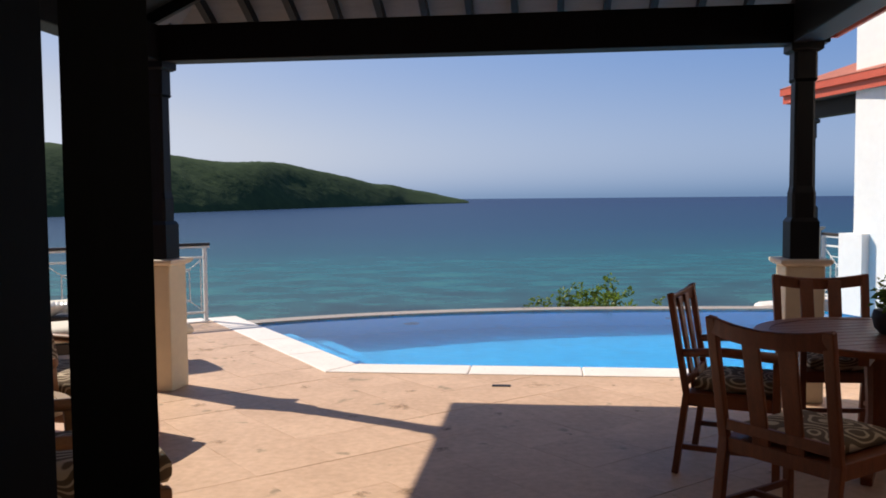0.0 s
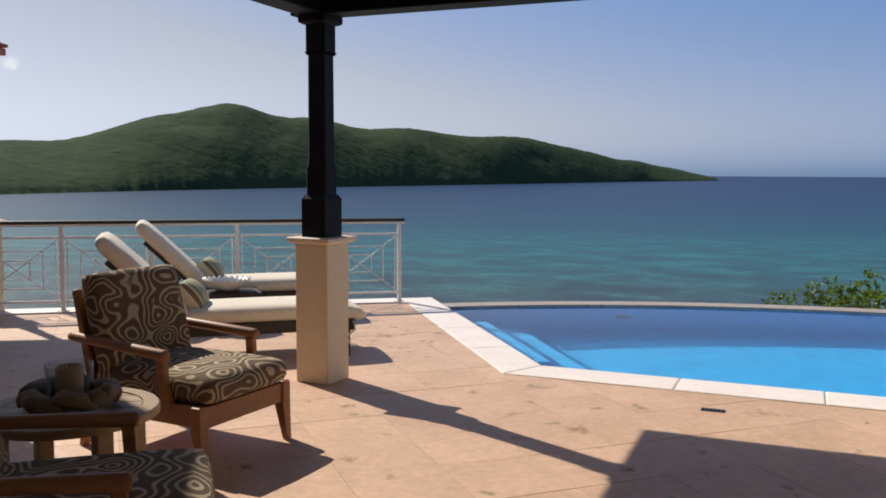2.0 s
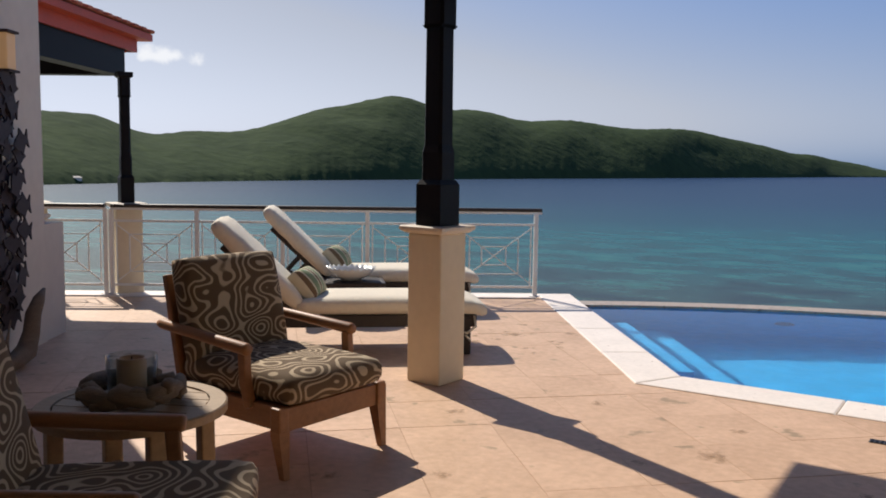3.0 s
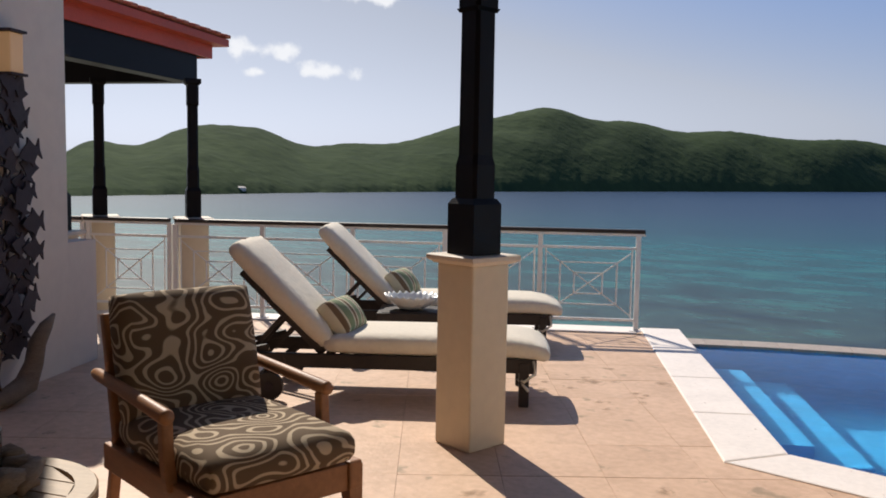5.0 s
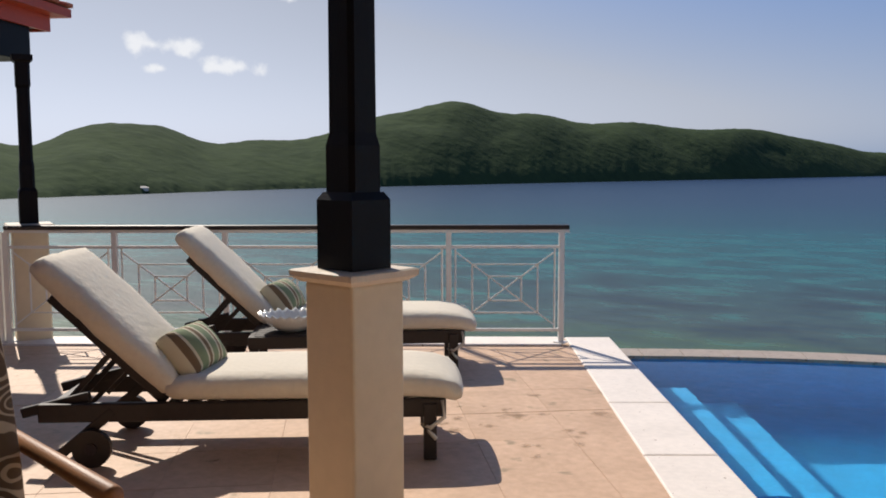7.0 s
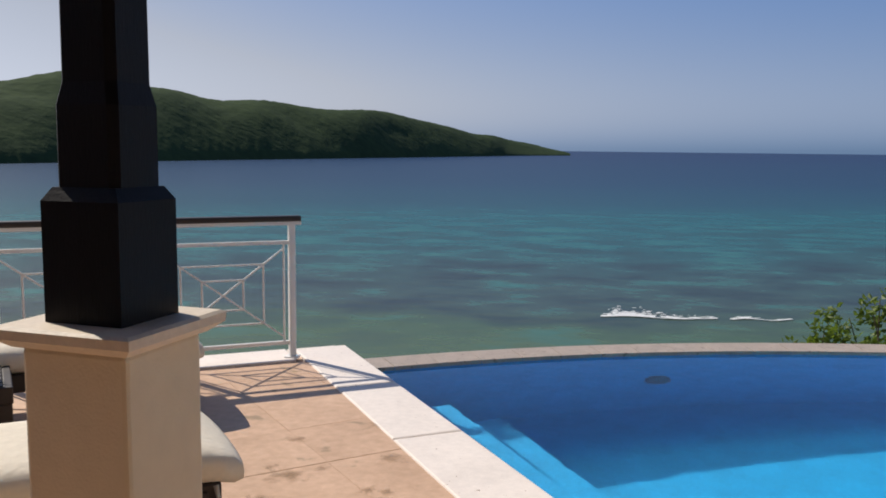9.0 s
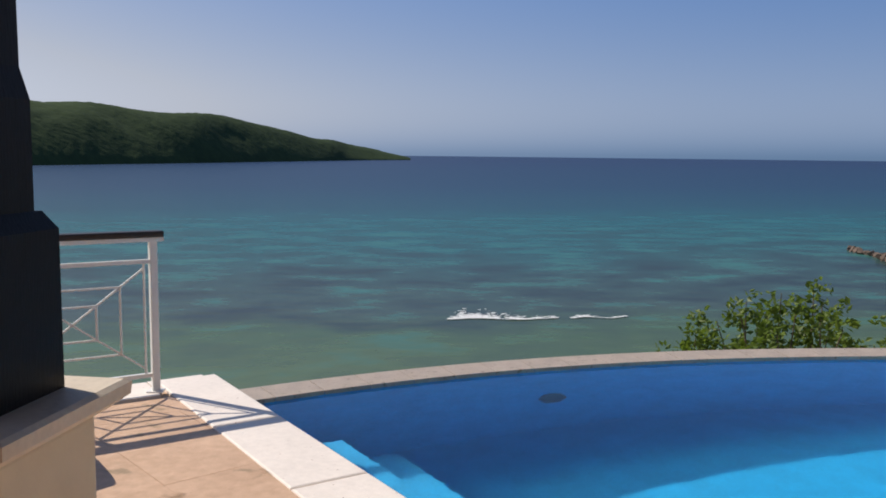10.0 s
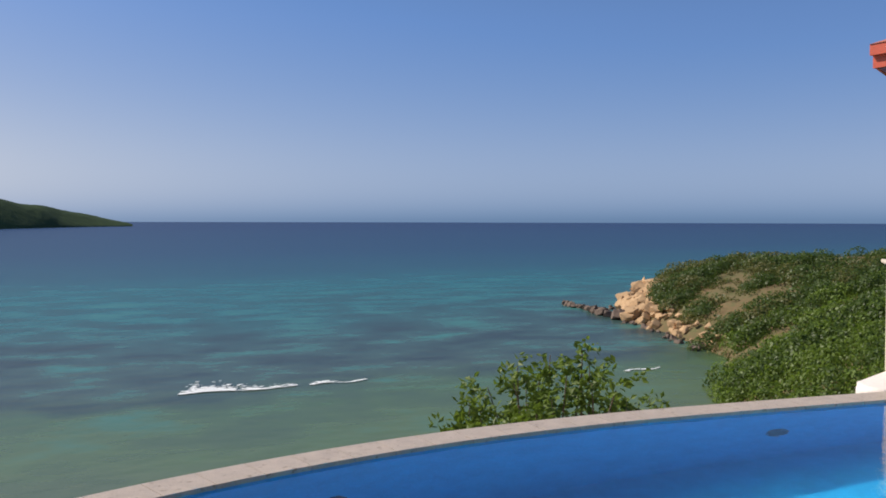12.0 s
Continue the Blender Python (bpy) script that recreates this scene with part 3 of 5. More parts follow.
# ---- pool ----
def pool():
    near_r = cross(N0 + COPING * EY, EX, Vector((POOL_R, 0)), Vector((0, 1)))
    arc = [weir_point(A0 + 0.10 + (A1 - A0) * i / 40, WEIR_W) for i in range(41)]
    start = cross(D0 + COPING * DN, DU, arc[0], Vector((1, 0.4)))
    rim = [C_IN, near_r, Vector((POOL_R, arc[-1].y - 0.5)), *arc[::-1], start]
    depth = -1.31
    bm = B()
    lo = [bm.verts.new((p.x, p.y, depth)) for p in rim]
    hi = [bm.verts.new((p.x, p.y, -0.02)) for p in rim]
    bm.faces.new(lo)
    for i in range(len(rim)):
        k = (i + 1) % len(rim)
        bm.faces.new((lo[i], lo[k], hi[k], hi[i]))
    shell = solo("pool_basin", bm, M_POOL, "bright blue plastered basin of the infinity pool", "pool", "structure")
    bm = B()
    bm.faces.new([bm.verts.new((p.x, p.y, 0)) for p in rim])
    bmesh.ops.triangulate(bm, faces=bm.faces)
    w = solo("water_pool", bm, M_WATER, "still clear blue pool water level with its rim", "water", "structure")
    w.location = (0, 0, -0.035)
    w.visible_shadow = False
    # entry steps along the slanting edge
    for k, (z, wd) in enumerate(((-0.48, 0.36), (-0.86, 0.72))):
        bm = B()
        a = C_IN - 0.75 * DU + 0.0 * DN
        b = C_IN - 2.75 * DU
        prism(bm, [tuple(p) for p in (a, b, b + wd * DN, a + wd * DN)], depth - 0.01 + 0.002 * k, z)
        part("step", bm, M_POOL, shell)
    for x in (-0.45, 3.12):
        p = weir_point(x, WEIR_W + 0.004)
        way = p - weir_point(x, 0)
        lm = Matrix.Translation((p.x, p.y, -0.70)) @ Matrix.Rotation(math.atan2(way.y, way.x) + math.pi / 2, 4, "Z") @ Matrix.Rotation(radians(90), 4, "X")
        lamp = part("pool_lamp", lathe(B(), [(0.10, 0), (0.10, 0.012), (0.08, 0.022)], 24), M_GRILLE, shell, "round unlit lamp in the pool wall")
        lamp.matrix_basis = lm
    # weir: stones along the curve
    n = 60
    wb = B()
    prev = None
    for i in range(n + 1):
        a = A0 - 0.15 + (A1 - A0 + 0.2) * i / n
        ring = [wb.verts.new((*weir_point(a, r), z)) for r, z in ((0.24, -1.6), (0.24, -0.052), (0.02, -0.052), (0.02, -1.8))]
        if prev:
            for k in range(3):
                wb.faces.new((prev[k], prev[k + 1], ring[k + 1], ring[k]))
        prev = ring
    weir = solo("wall_weir", wb, M_WEIR, "curved overflow wall of the pool in pale stone", "wall", "structure")
    stones = 26
    for i in range(stones):
        a = A0 - 0.15 + (A1 - A0 + 0.2) * i / stones
        b = A0 - 0.15 + (A1 - A0 + 0.2) * (i + 1) / stones - 0.004
        bm = B()
        ps = [weir_point(a, 0.275), weir_point((a + b) / 2, 0.275), weir_point(b, 0.275), weir_point(b, 0), weir_point((a + b) / 2, 0), weir_point(a, 0)]
        prism(bm, [tuple(p) for p in ps], -0.05, -0.012)
        part("stone", bm, M_WEIR, weir)
    # coping stones
    base = B()
    prism(base, [tuple(p) for p in (D0 - 0.25 * DU, C_OUT, C_OUT + 7 * EX, C_OUT + 7 * EX + (COPING - 0.02) * EY, C_IN - 0.02 * DN - 0.02 * EY, D0 - 0.25 * DU + (COPING - 0.02) * DN)], -0.3, -0.045)
    cop = solo("coping", base, M_COPING, "pale bullnosed stone coping round the pool", "coping", "structure")
    mit_o, mit_i = C_OUT, C_IN
    total = (C_OUT - D0).length
    cuts = [total, 3.05, 2.06, 1.05, -0.03]

    def stone(ps):
        bm = B()
        prism(bm, [tuple(p) for p in ps], -0.044, 0.008)
        top = [e for e in bm.edges if all(v.co.z > 0 for v in e.verts)]
        bmesh.ops.bevel(bm, geom=top, offset=0.012, segments=2, affect="EDGES", profile=0.5)
        part("stone", bm, M_COPING, cop)
    g = 0.003
    for s1, s0 in zip(cuts, cuts[1:]):
        a, b = D0 + (s0 + g) * DU, D0 + (s1 - g) * DU
        ao, bo = a + COPING * DN, b + COPING * DN
        if s1 == total:
            b, bo = mit_o - g * EX, mit_i - g * EX
        stone((a, b, bo, ao))
    xs = [0.0, (N0 - C_OUT).length, *[(N0 - C_OUT).length + 0.98 * k for k in range(1, 7)]]
    for x0, x1 in zip(xs, xs[1:]):
        a, b = C_OUT + (x0 + g) * EX, C_OUT + (x1 - g) * EX
        ai, bi = a + COPING * EY, b + COPING * EY
        if x0 == 0:
            a, ai = mit_o + g * EX, mit_i + g * EX
        stone((a, b, bi, ai))


pool()


# ---- columns ----
def column(at, turn, beam=2.6, cap=1.05, slim=1.0, label="black timber column on a square cream plinth"):
    t = thing("column", label, "column", pose(at.x, at.y, 0, 0, 0, math.degrees(turn)), "columns")
    bm = B()
    box(bm, -0.138, 0.138, -0.138, 0.138, 0.0, cap - 0.05, 0.012)
    part("plinth", bm, M_CREAM, t, "cream stuccoed plinth")
    bm = B()
    square_stack(bm, [(0.150, cap - 0.05), (0.180, cap - 0.028), (0.182, cap - 0.006), (0.172, cap)])
    part("plinth_cap", bm, M_CAP, t, "pale stone cap")
    bm = B()
    square_stack(bm, [(0.102 * slim, cap), (0.102 * slim, cap + 0.27), (0.084 * slim, cap + 0.30)])
    part("base_block", bm, M_BLACK, t)
    bm = B()
    square_stack(bm, [(r * slim, z) for r, z in ((0.083, cap + 0.30), (0.083, cap + 0.48), (0.073, cap + 0.53), (0.071, beam - 0.27), (0.082, beam - 0.25), (0.082, beam - 0.06))])
    es = [e for e in bm.edges if abs((e.verts[0].co - e.verts[1].co).normalized().z) > 0.9]
    bmesh.ops.bevel(bm, geom=es, offset=0.018, segments=1, affect="EDGES")
    part("shaft", bm, M_BLACK, t)
    bm = B()
    square_stack(bm, [(0.09 * slim, beam - 0.06), (0.112 * slim, beam - 0.045), (0.112 * slim, beam)])
    part("capital", bm, M_BLACK, t)
    return t


column(CP + Vector((0.025, 0.0)), TURN - radians(5))
column(CQ, TURN)

# ---- pavilion roof over the terrace door ----
BM = Matrix.Translation((CP.x, CP.y, 0)) @ Matrix.Rotation(TURN, 4, "Z")     # x along the front beam, y towards the sea


def pavilion():
    W, back = 4.95, -6.2
    roof = thing("pavilion_roof", "hipped pavilion roof with dark beams and red fascia", "roof", BM)
    for nm, a in (("beam", (-0.16, W + 0.16, -0.10, 0.10)), ("beam", (-0.10, 0.10, back, -0.102)), ("beam", (W - 0.10, W + 0.10, back, -0.102))):
        bm = B()
        box(bm, a[0], a[1], a[2], a[3], 2.6, 2.88, 0.008)
        part(nm, bm, M_BLACK, roof, "dark-stained timber beam")
    # sloped covering, pitched towards a ridge; the eaves stand out
    ex, z0, zr = 0.50, 2.90, 4.3
    ey = 0.92
    x0, x1, y1, y0 = -0.30, W + ex, ey, back
    mid, ry = W / 2, ey - 2.9
    bm = B()
    v = [bm.verts.new(c) for c in ((x0, y1, z0), (x1, y1, z0), (x1, y0, z0), (x0, y0, z0), (mid, ry, zr), (mid, y0, zr))]
    w = [bm.verts.new((p.co.x, p.co.y, p.co.z + 0.05)) for p in v]
    for s, flip in ((v, True), (w, False)):
        for f in ((0, 1, 4), (1, 2, 5, 4), (3, 0, 4, 5)):
            bm.faces.new([s[i] for i in (f[::-1] if flip else f)])
    for a, b in ((0, 1), (1, 2), (2, 5), (5, 3), (3, 0)):
        bm.faces.new((v[a], v[b], w[b], w[a]))
    part("ceiling_boards", bm, M_PLANK, roof, "grey boarded underside of the roof")
    bm = B()
    u = [bm.verts.new((p[0], p[1], p[2])) for p in ((x0 - 0.05, y1 + 0.05, z0 + 0.052), (x1 + 0.05, y1 + 0.05, z0 + 0.052), (x1 + 0.05, y0, z0 + 0.052), (x0 - 0.05, y0, z0 + 0.052), (mid, ry, zr + 0.1), (mid, y0, zr + 0.1))]
    for f in ((0, 1, 4), (1, 2, 5, 4), (3, 0, 4, 5)):
        bm.faces.new([u[i] for i in f])
    bmesh.ops.solidify(bm, geom=bm.faces, thickness=-0.06)
    part("roof_covering", bm, M_ROOFTILE, roof, "red roof covering")
    for a in ((x0 - 0.03, x1 + 0.03, y1, y1 + 0.03), (x0 - 0.03, x0, y0, y1 - 0.002), (x1, x1 + 0.03, y0, y1 - 0.002)):
        bm = B()
        box(bm, *a, z0 - 0.10, z0 + 0.05, 0.004)
        part("fascia", bm, M_RED, roof, "red painted fascia board")
    slope = (zr - z0) / 2.9
    for i in range(15):
        x = -0.1 + (W + 0.2) * i / 14
        run = min(2.9, max(0.4, 2.9 * (1 - abs(x - mid) / (mid + ex))))
        bm = B()
        bar(bm, (x, ey - 0.02, z0 - 0.045), (x, ey - run, z0 - 0.045 + slope * run), 0.055, 0.09)
        part("rafter", bm, M_BLACK, roof, "dark rafter")
    sl = (zr - z0) / (mid + ex)
    for side in (0, 1):
        for i in range(9):
            y = 0.1 - 0.68 * i
            run = min(mid + ex, max(0.3, (ey - y) * (mid + ex) / 2.9))
            bm = B()
            sx = 1 if side == 0 else -1
            xe = x0 + 0.02 if side == 0 else x1 - 0.02
            bar(bm, (xe, y, z0 - 0.045), (xe + sx * run, y, z0 - 0.045 + sl * run), 0.055, 0.09)
            part("rafter", bm, M_BLACK, roof, "dark rafter")


pavilion()


# ---- house front behind the terrace, with the open door ----
def house():
    y0, y1 = -0.16, 0.06
    xl, xr = -0.062, 2.4
    for nm, a in (("wall_front_a", (-7.0, xl - 0.16, y0, y1, 0, 4.4)), ("wall_front_b", (xr + 0.1, 8.0, y0, y1, 0, 4.4)), ("wall_front_over", (xl - 0.16, xr + 0.1, y0, y1, 2.35, 4.4))):
        bm = B()
        box(bm, *a)
        solo(nm, bm, M_WHITEWALL, "cream stuccoed house wall beside the terrace door", "wall", "structure")
    # unseen room shell; its dark colour lowers the fill light outside
    for nm, a in (("wall_room_a", (-2.6, -2.4, -5.0, y0 - 0.002, 0, 3.0)), ("wall_room_b", (4.4, 4.6, -5.0, y0 - 0.002, 0, 3.0)), ("wall_room_back", (-2.6, 4.6, -5.2, -5.002, 0, 3.0))):
        bm = B()
        box(bm, *a)
        solo(nm, bm, M_DIMROOM, "unseen plain room wall, darkened to cut bounced light", "wall", "structure")
    bm = B()
    box(bm, -2.6, 4.6, -5.2, y0 - 0.002, 3.0, 3.15)
    solo("ceiling", bm, M_DIMROOM, "unseen plain room ceiling, darkened to cut bounced light", "ceiling", "structure")
    # added out of view: blocks sky and bounce light from the dining corner
    bm = B()
    box(bm, 4.05, 4.27, y1 + 0.002, 5.45, 0, 3.4)
    solo("wall_side", bm, M_WHITEWALL, "added unseen wall keeping sky light off the covered terrace", "wall", "structure")
    d = tagged(new("door_1"), "dark timber terrace door frame with its leaf folded open", "door", "", "structure")
    for nm, a in (("door_frame", (xl - 0.158, xl, y0 - 0.01, y1 + 0.01, 0.004, 2.35)), ("door_frame", (xr, xr + 0.098, y0 - 0.01, y1 + 0.01, 0.004, 2.35)), ("door_frame", (xl, xr, y0 - 0.01, y1 + 0.01, 2.25, 2.349))):
        bm = B()
        box(bm, *a, 0.004)
        part(nm, bm, M_DOOR, d)
    bm = B()
    prism(bm, [(-0.014, 0.384), (-0.058, 0.392), (-0.107, 0.225), (-0.095, 0.190)], 0.006, 2.24)
    part("folded_leaf", bm, M_DOOR, d, "narrow dark timber door leaf folded outwards")


house()


# ---- railing of the side terrace ----
def bay(add, a, b, z0, z1, w=0.011):
    """Nested squares with a cross through them, between two posts."""
    mid = (a + b) / 2
    u = (b - a).normalized()
    L = (b - a).length
    cz = (z0 + z1) / 2

    def q(x, z):
        p = mid + x * u
        return (p.x, p.y, z)

    def one(p0, p1):
        add("panel_bar", bar(B(), p0, p1, w), M_WHITE)
    hx, hz = L / 2 - 0.055, (z1 - z0) / 2 - 0.03
    for k in (1.0, 0.66, 0.33):
        x, z = hx * k, hz * k
        if k == 1.0:
            for s in (-1, 1):
                one(q(s * x, z0), q(s * x, z1))
        else:
            for s in (-1, 1):
                one(q(s * x, cz - z), q(s * x, cz + z))
                one(q(-x, cz + s * z), q(x, cz + s * z))
    for s in (-1, 1):
        one(q(-hx, cz - s * hz), q(hx, cz + s * hz))


def railing(points, label, over0=0.06, over1=0.0, kerb=True):
    base = points[0]
    t = thing("railing", label, "railing", Matrix.Translation((base.x, base.y, 0)), "terrace railings")
    inv = Matrix.Translation((-base.x, -base.y, 0))
    u = (points[-1] - points[0]).normalized()

    def add(nm, bm, m, lab=""):
        bmesh.ops.transform(bm, matrix=inv, verts=bm.verts)
        part(nm, bm, m, t, lab)
    for p in points:
        bm = B()
        bar(bm, (p.x, p.y, 0.0), (p.x, p.y, 0.925), 0.045, None, 0.004, (u.x, u.y, 0))
        box(bm, p.x - 0.045, p.x + 0.045, p.y - 0.045, p.y + 0.045, 0.008, 0.02)
        add("post", bm, M_WHITE)
    a, b = points[0] - over0 * u, points[-1] + over1 * u
    bm = B()
    bar(bm, (a.x, a.y, 0.962), (b.x, b.y, 0.962), 0.085, 0.038, 0.010)
    add("handrail", bm, M_RAIL, "dark wooden handrail")
    bm = B()
    bar(bm, (a.x, a.y, 0.930), (b.x, b.y, 0.930), 0.055, 0.024)
    add("top_bar", bm, M_WHITE)
    for z in (0.80, 0.115):
        bm = B()
        bar(bm, (points[0].x, points[0].y, z), (points[-1].x, points[-1].y, z), 0.026, 0.024)
        add("bar", bm, M_WHITE)
    for p, q in zip(points, points[1:]):
        bay(add, p, q, 0.125, 0.79)


RAIL_POSTS = [RAIL_END - s * RU for s in (0, 0.92, 1.84, 2.75, 3.66, 4.56)]
railing(RAIL_POSTS, "white metal railing with a dark handrail and square panels")
FAR1 = Vector((-6.75, 7.195))
FAR2 = Vector((-7.60, 6.66))
column(FAR1, radians(62), 2.38, 0.985, 0.70)
column(FAR2, radians(62), 2.38, 0.985, 0.70)
railing([RAIL_POSTS[-1] - 0.06 * RU, RAIL_POSTS[-1] - 0.92 * RU], "short white metal railing between two plinths", 0.0, 0.04)
railing([RAIL_POSTS[-1] - 0.98 * RU, RAIL_POSTS[-1] - 2.9 * RU], "white metal railing behind the side wall", 0.0, 0.0)

# ---- side wing with its roof ----
W0 = Vector((-5.20, 5.03))
WD = Vector((0.50, -0.866))
WN = Vector((0.866, 0.50))


def wing():
    bm = B()
    a, b = W0, W0 + 6.4 * WD
    prism(bm, [tuple(p) for p in (a, a - 0.26 * WN, b - 0.26 * WN, b)], 0, 4.9)
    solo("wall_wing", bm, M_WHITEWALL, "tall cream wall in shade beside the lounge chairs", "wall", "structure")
    bm = B()
    e = W0 - 0.02 * WN - 0.003 * WD
    prism(bm, [tuple(p) for p in (e, e - 0.40 * WD, e - 0.40 * WD - 0.16 * WN, e - 0.16 * WN)], 0, 0.93)
    solo("wall_parapet", bm, M_WHITEWALL, "low cream parapet at the end of the tall wall", "wall", "structure")
    column(Vector((-5.72, 5.18)), math.atan2(WN.y, WN.x), 2.38, 0.985, label="black column on a cream plinth at the wall's end")
    tip = Vector((-7.03, 7.90))
    d = Vector((0.44, -0.898))
    n = Vector((-0.898, -0.44))
    roof = thing("wing_roof", "low hipped roof with red fascia and dark beams", "roof", Matrix.Translation((tip.x, tip.y, 0)))

    def loc(p, z):
        q = p - tip
        return (q.x, q.y, z)
    def slab(nm, ps, z0, z1, m, lab=""):
        bm = B()
        prism(bm, [tuple(p - tip) for p in ps], z0, z1)
        part(nm, bm, m, roof, lab)
    L, Wd = 6.0, 4.2
    e = tip
    f = e + 0.15 * n + 0.15 * d
    slab("fascia", (f, e + L * d + 0.15 * n, e + L * d + 0.18 * n, f + 0.03 * n), 2.66, 2.80, M_RED, "red painted fascia")
    slab("fascia", (f + 0.032 * n, f + 0.032 * n + 0.03 * d, e + 0.18 * d + Wd * n, e + 0.15 * d + Wd * n), 2.66, 2.80, M_RED, "red painted fascia")
    slab("fascia_lip", (e + 0.02 * n + 0.02 * d, e + L * d + 0.02 * n, e + L * d + 0.24 * n, e + 0.24 * n + 0.24 * d), 2.80, 2.875, M_RED, "red crown moulding")
    slab("fascia_lip", (e + 0.02 * n + 0.02 * d, e + 0.24 * n + 0.24 * d, e + Wd * n + 0.24 * d, e + Wd * n + 0.02 * d), 2.80, 2.875, M_RED, "red crown moulding")
    slab("soffit", (e + 0.19 * n + 0.19 * d, e + L * d + 0.19 * n, e + L * d + Wd * n, e + Wd * n + 0.19 * d), 2.68, 2.72, M_BLACK)
    i = e + 0.185 * n + 0.42 * d
    slab("beam", (i, i + (L - 0.5) * d, i + (L - 0.5) * d + 0.18 * n, i + 0.18 * n), 2.37, 2.68, M_BLACK, "dark timber beam")
    j = i + 0.182 * n
    slab("beam", (j, j + 0.18 * d, j + 0.18 * d + (Wd - 0.6) * n, j + (Wd - 0.6) * n), 2.37, 2.68, M_BLACK, "dark timber beam")
    bm = B()
    o = e + 0.0 * n + 0.0 * d
    pts = [loc(o, 2.89), loc(o + (L + 0.05) * d, 2.89), loc(o + (L + 0.05) * d + (Wd + .05) * n, 2.89), loc(o + (Wd + .05) * n, 2.89), loc(o + 2.1 * d + 2.1 * n, 3.42), loc(o + (L + .05) * d + 2.1 * n, 3.42)]
    v = [bm.verts.new(p) for p in pts]
    for f in ((0, 1, 5, 4), (0, 4, 3), (3, 4, 5, 2), (1, 2, 5), (0, 3, 2, 1)):
        bm.faces.new([v[k] for k in f])
    part("roof_covering", bm, M_ROOFTILE, roof, "red roof covering")
    for k in range(26):
        p = o + (0.1 + 0.225 * k) * d
        bm = B()
        q = p + 2.0 * n
        bar(bm, loc(p - 0.02 * n, 2.90), loc(q, 2.90 + 0.53 * 2.0 / 2.1 - (0.0)), 0.11, 0.035, 0.012)
        if 0.1 + 0.225 * k > 2.1:
            part("roof_tile", bm, M_ROOFTILE, roof)
        else:
            bm.free()
            bm = B()
            r = 0.1 + 0.225 * k
            bar(bm, loc(p - 0.02 * n, 2.90), loc(p + r * n, 2.90 + 0.53 * r / 2.1), 0.11, 0.035, 0.012)
            part("roof_tile", bm, M_ROOFTILE, roof)


wing()


# ---- wing across the pool ----
def wing_across():
    c = Vector((5.19, 11.41))
    column(c, radians(-38), beam=2.57)
    bm = B()
    e0, e1 = Vector((4.52, 11.02)), Vector((5.85, 11.72))
    w = math.atan2(e1.y - e0.y, e1.x - e0.x)
    rim = [(e.x + 0.18 * math.cos(w + s + math.pi * k / 12), e.y + 0.18 * math.sin(w + s + math.pi * k / 12)) for e, s in ((e1, -math.pi / 2), (e0, math.pi / 2)) for k in range(13)]
    prism(bm, rim, -0.9, 0.01)
    bmesh.ops.bevel(bm, geom=[e for e in bm.edges if all(v.co.z > 0 for v in e.verts)], offset=0.05, segments=4, affect="EDGES", profile=0.5)
    solo("pavement_slab", bm, M_COPING, "rounded pale stone slab at the pool's far corner", "paving", "structure")
    # wall and end plinth take the white with sun glare in its colour
    bm = B()
    prism(bm, [(5.25, 10.0), (8.2, 1.0), (8.5, 1.1), (5.55, 10.1)], 0, 4.3)
    solo("wall_wing_across", bm, M_SUNWALL, "tall white stuccoed wall with strong sun put into its colour", "wall", "structure")
    bm = B()
    prism(bm, [(5.10, 10.08), (5.23, 9.7), (5.65, 9.84), (5.52, 10.22)], 0, 1.02)
    solo("wall_end_plinth", bm, M_SUNWALL, "low white plinth, sun-brightened in colour like the wall it ends", "plinth", "structure")
    railing([Vector((5.47, 10.25)), Vector((5.34, 11.22))], "short white metal railing with a dark handrail", 0.0, 0.0)
    tip = Vector((4.84, 11.48))
    roof = thing("wing_roof", "low roof with red fascia and grey-blue beam", "roof", Matrix.Translation((tip.x, tip.y, 0)))
    d = Vector((0.22, -0.975))
    n = Vector((0.975, 0.22))
    d2 = Vector((0.82, 0.57))

    def slab(nm, ps, z0, z1, m, lab=""):
        bm = B()
        prism(bm, [tuple(p - tip) for p in ps], z0, z1)
        part(nm, bm, m, roof, lab)
    slab("fascia", (tip, tip + 2.3 * d, tip + 2.3 * d + 0.03 * n, tip + 0.03 * n), 2.79, 2.97, M_RED, "red painted fascia")
    slab("fascia_lip", (tip - 0.05 * n, tip + 2.3 * d - 0.05 * n, tip + 2.3 * d - 0.002 * n, tip - 0.002 * n), 2.90, 3.0, M_RED)
    slab("fascia", (tip + 0.04 * n + 0.0 * d, tip + 4 * d2, tip + 4 * d2 + 0.03 * d, tip + 0.04 * n + 0.03 * d), 2.79, 2.97, M_RED, "red painted fascia")
    i = tip + 0.25 * n + 0.15 * d
    slab("beam", (i, i + 2.0 * d, i + 2.0 * d + 0.16 * n, i + 0.16 * n), 2.57, 2.79, M_BLACK, "dark timber beam")
    slab("soffit", (tip + 0.05 * n + .05 * d, tip + 2.3 * d + .05 * n, tip + 2.3 * d + 3.5 * n, tip + 3.5 * n), 2.80, 2.84, M_PLANK)
    bm = B()
    o = tip - 0.06 * n
    pts = [(o, 3.0), (o + 2.3 * d, 3.0), (o + 2.3 * d + 2 * n, 3.8), (o + 2 * n + 2 * d, 3.8), (o + 3.6 * n, 3.0)]
    v = [bm.verts.new((*(p - tip), z)) for p, z in pts]
    bm.faces.new(v[:4])
    bm.faces.new((v[0], v[3], v[4]))
    bm.faces.new((v[4], v[3], v[2]))
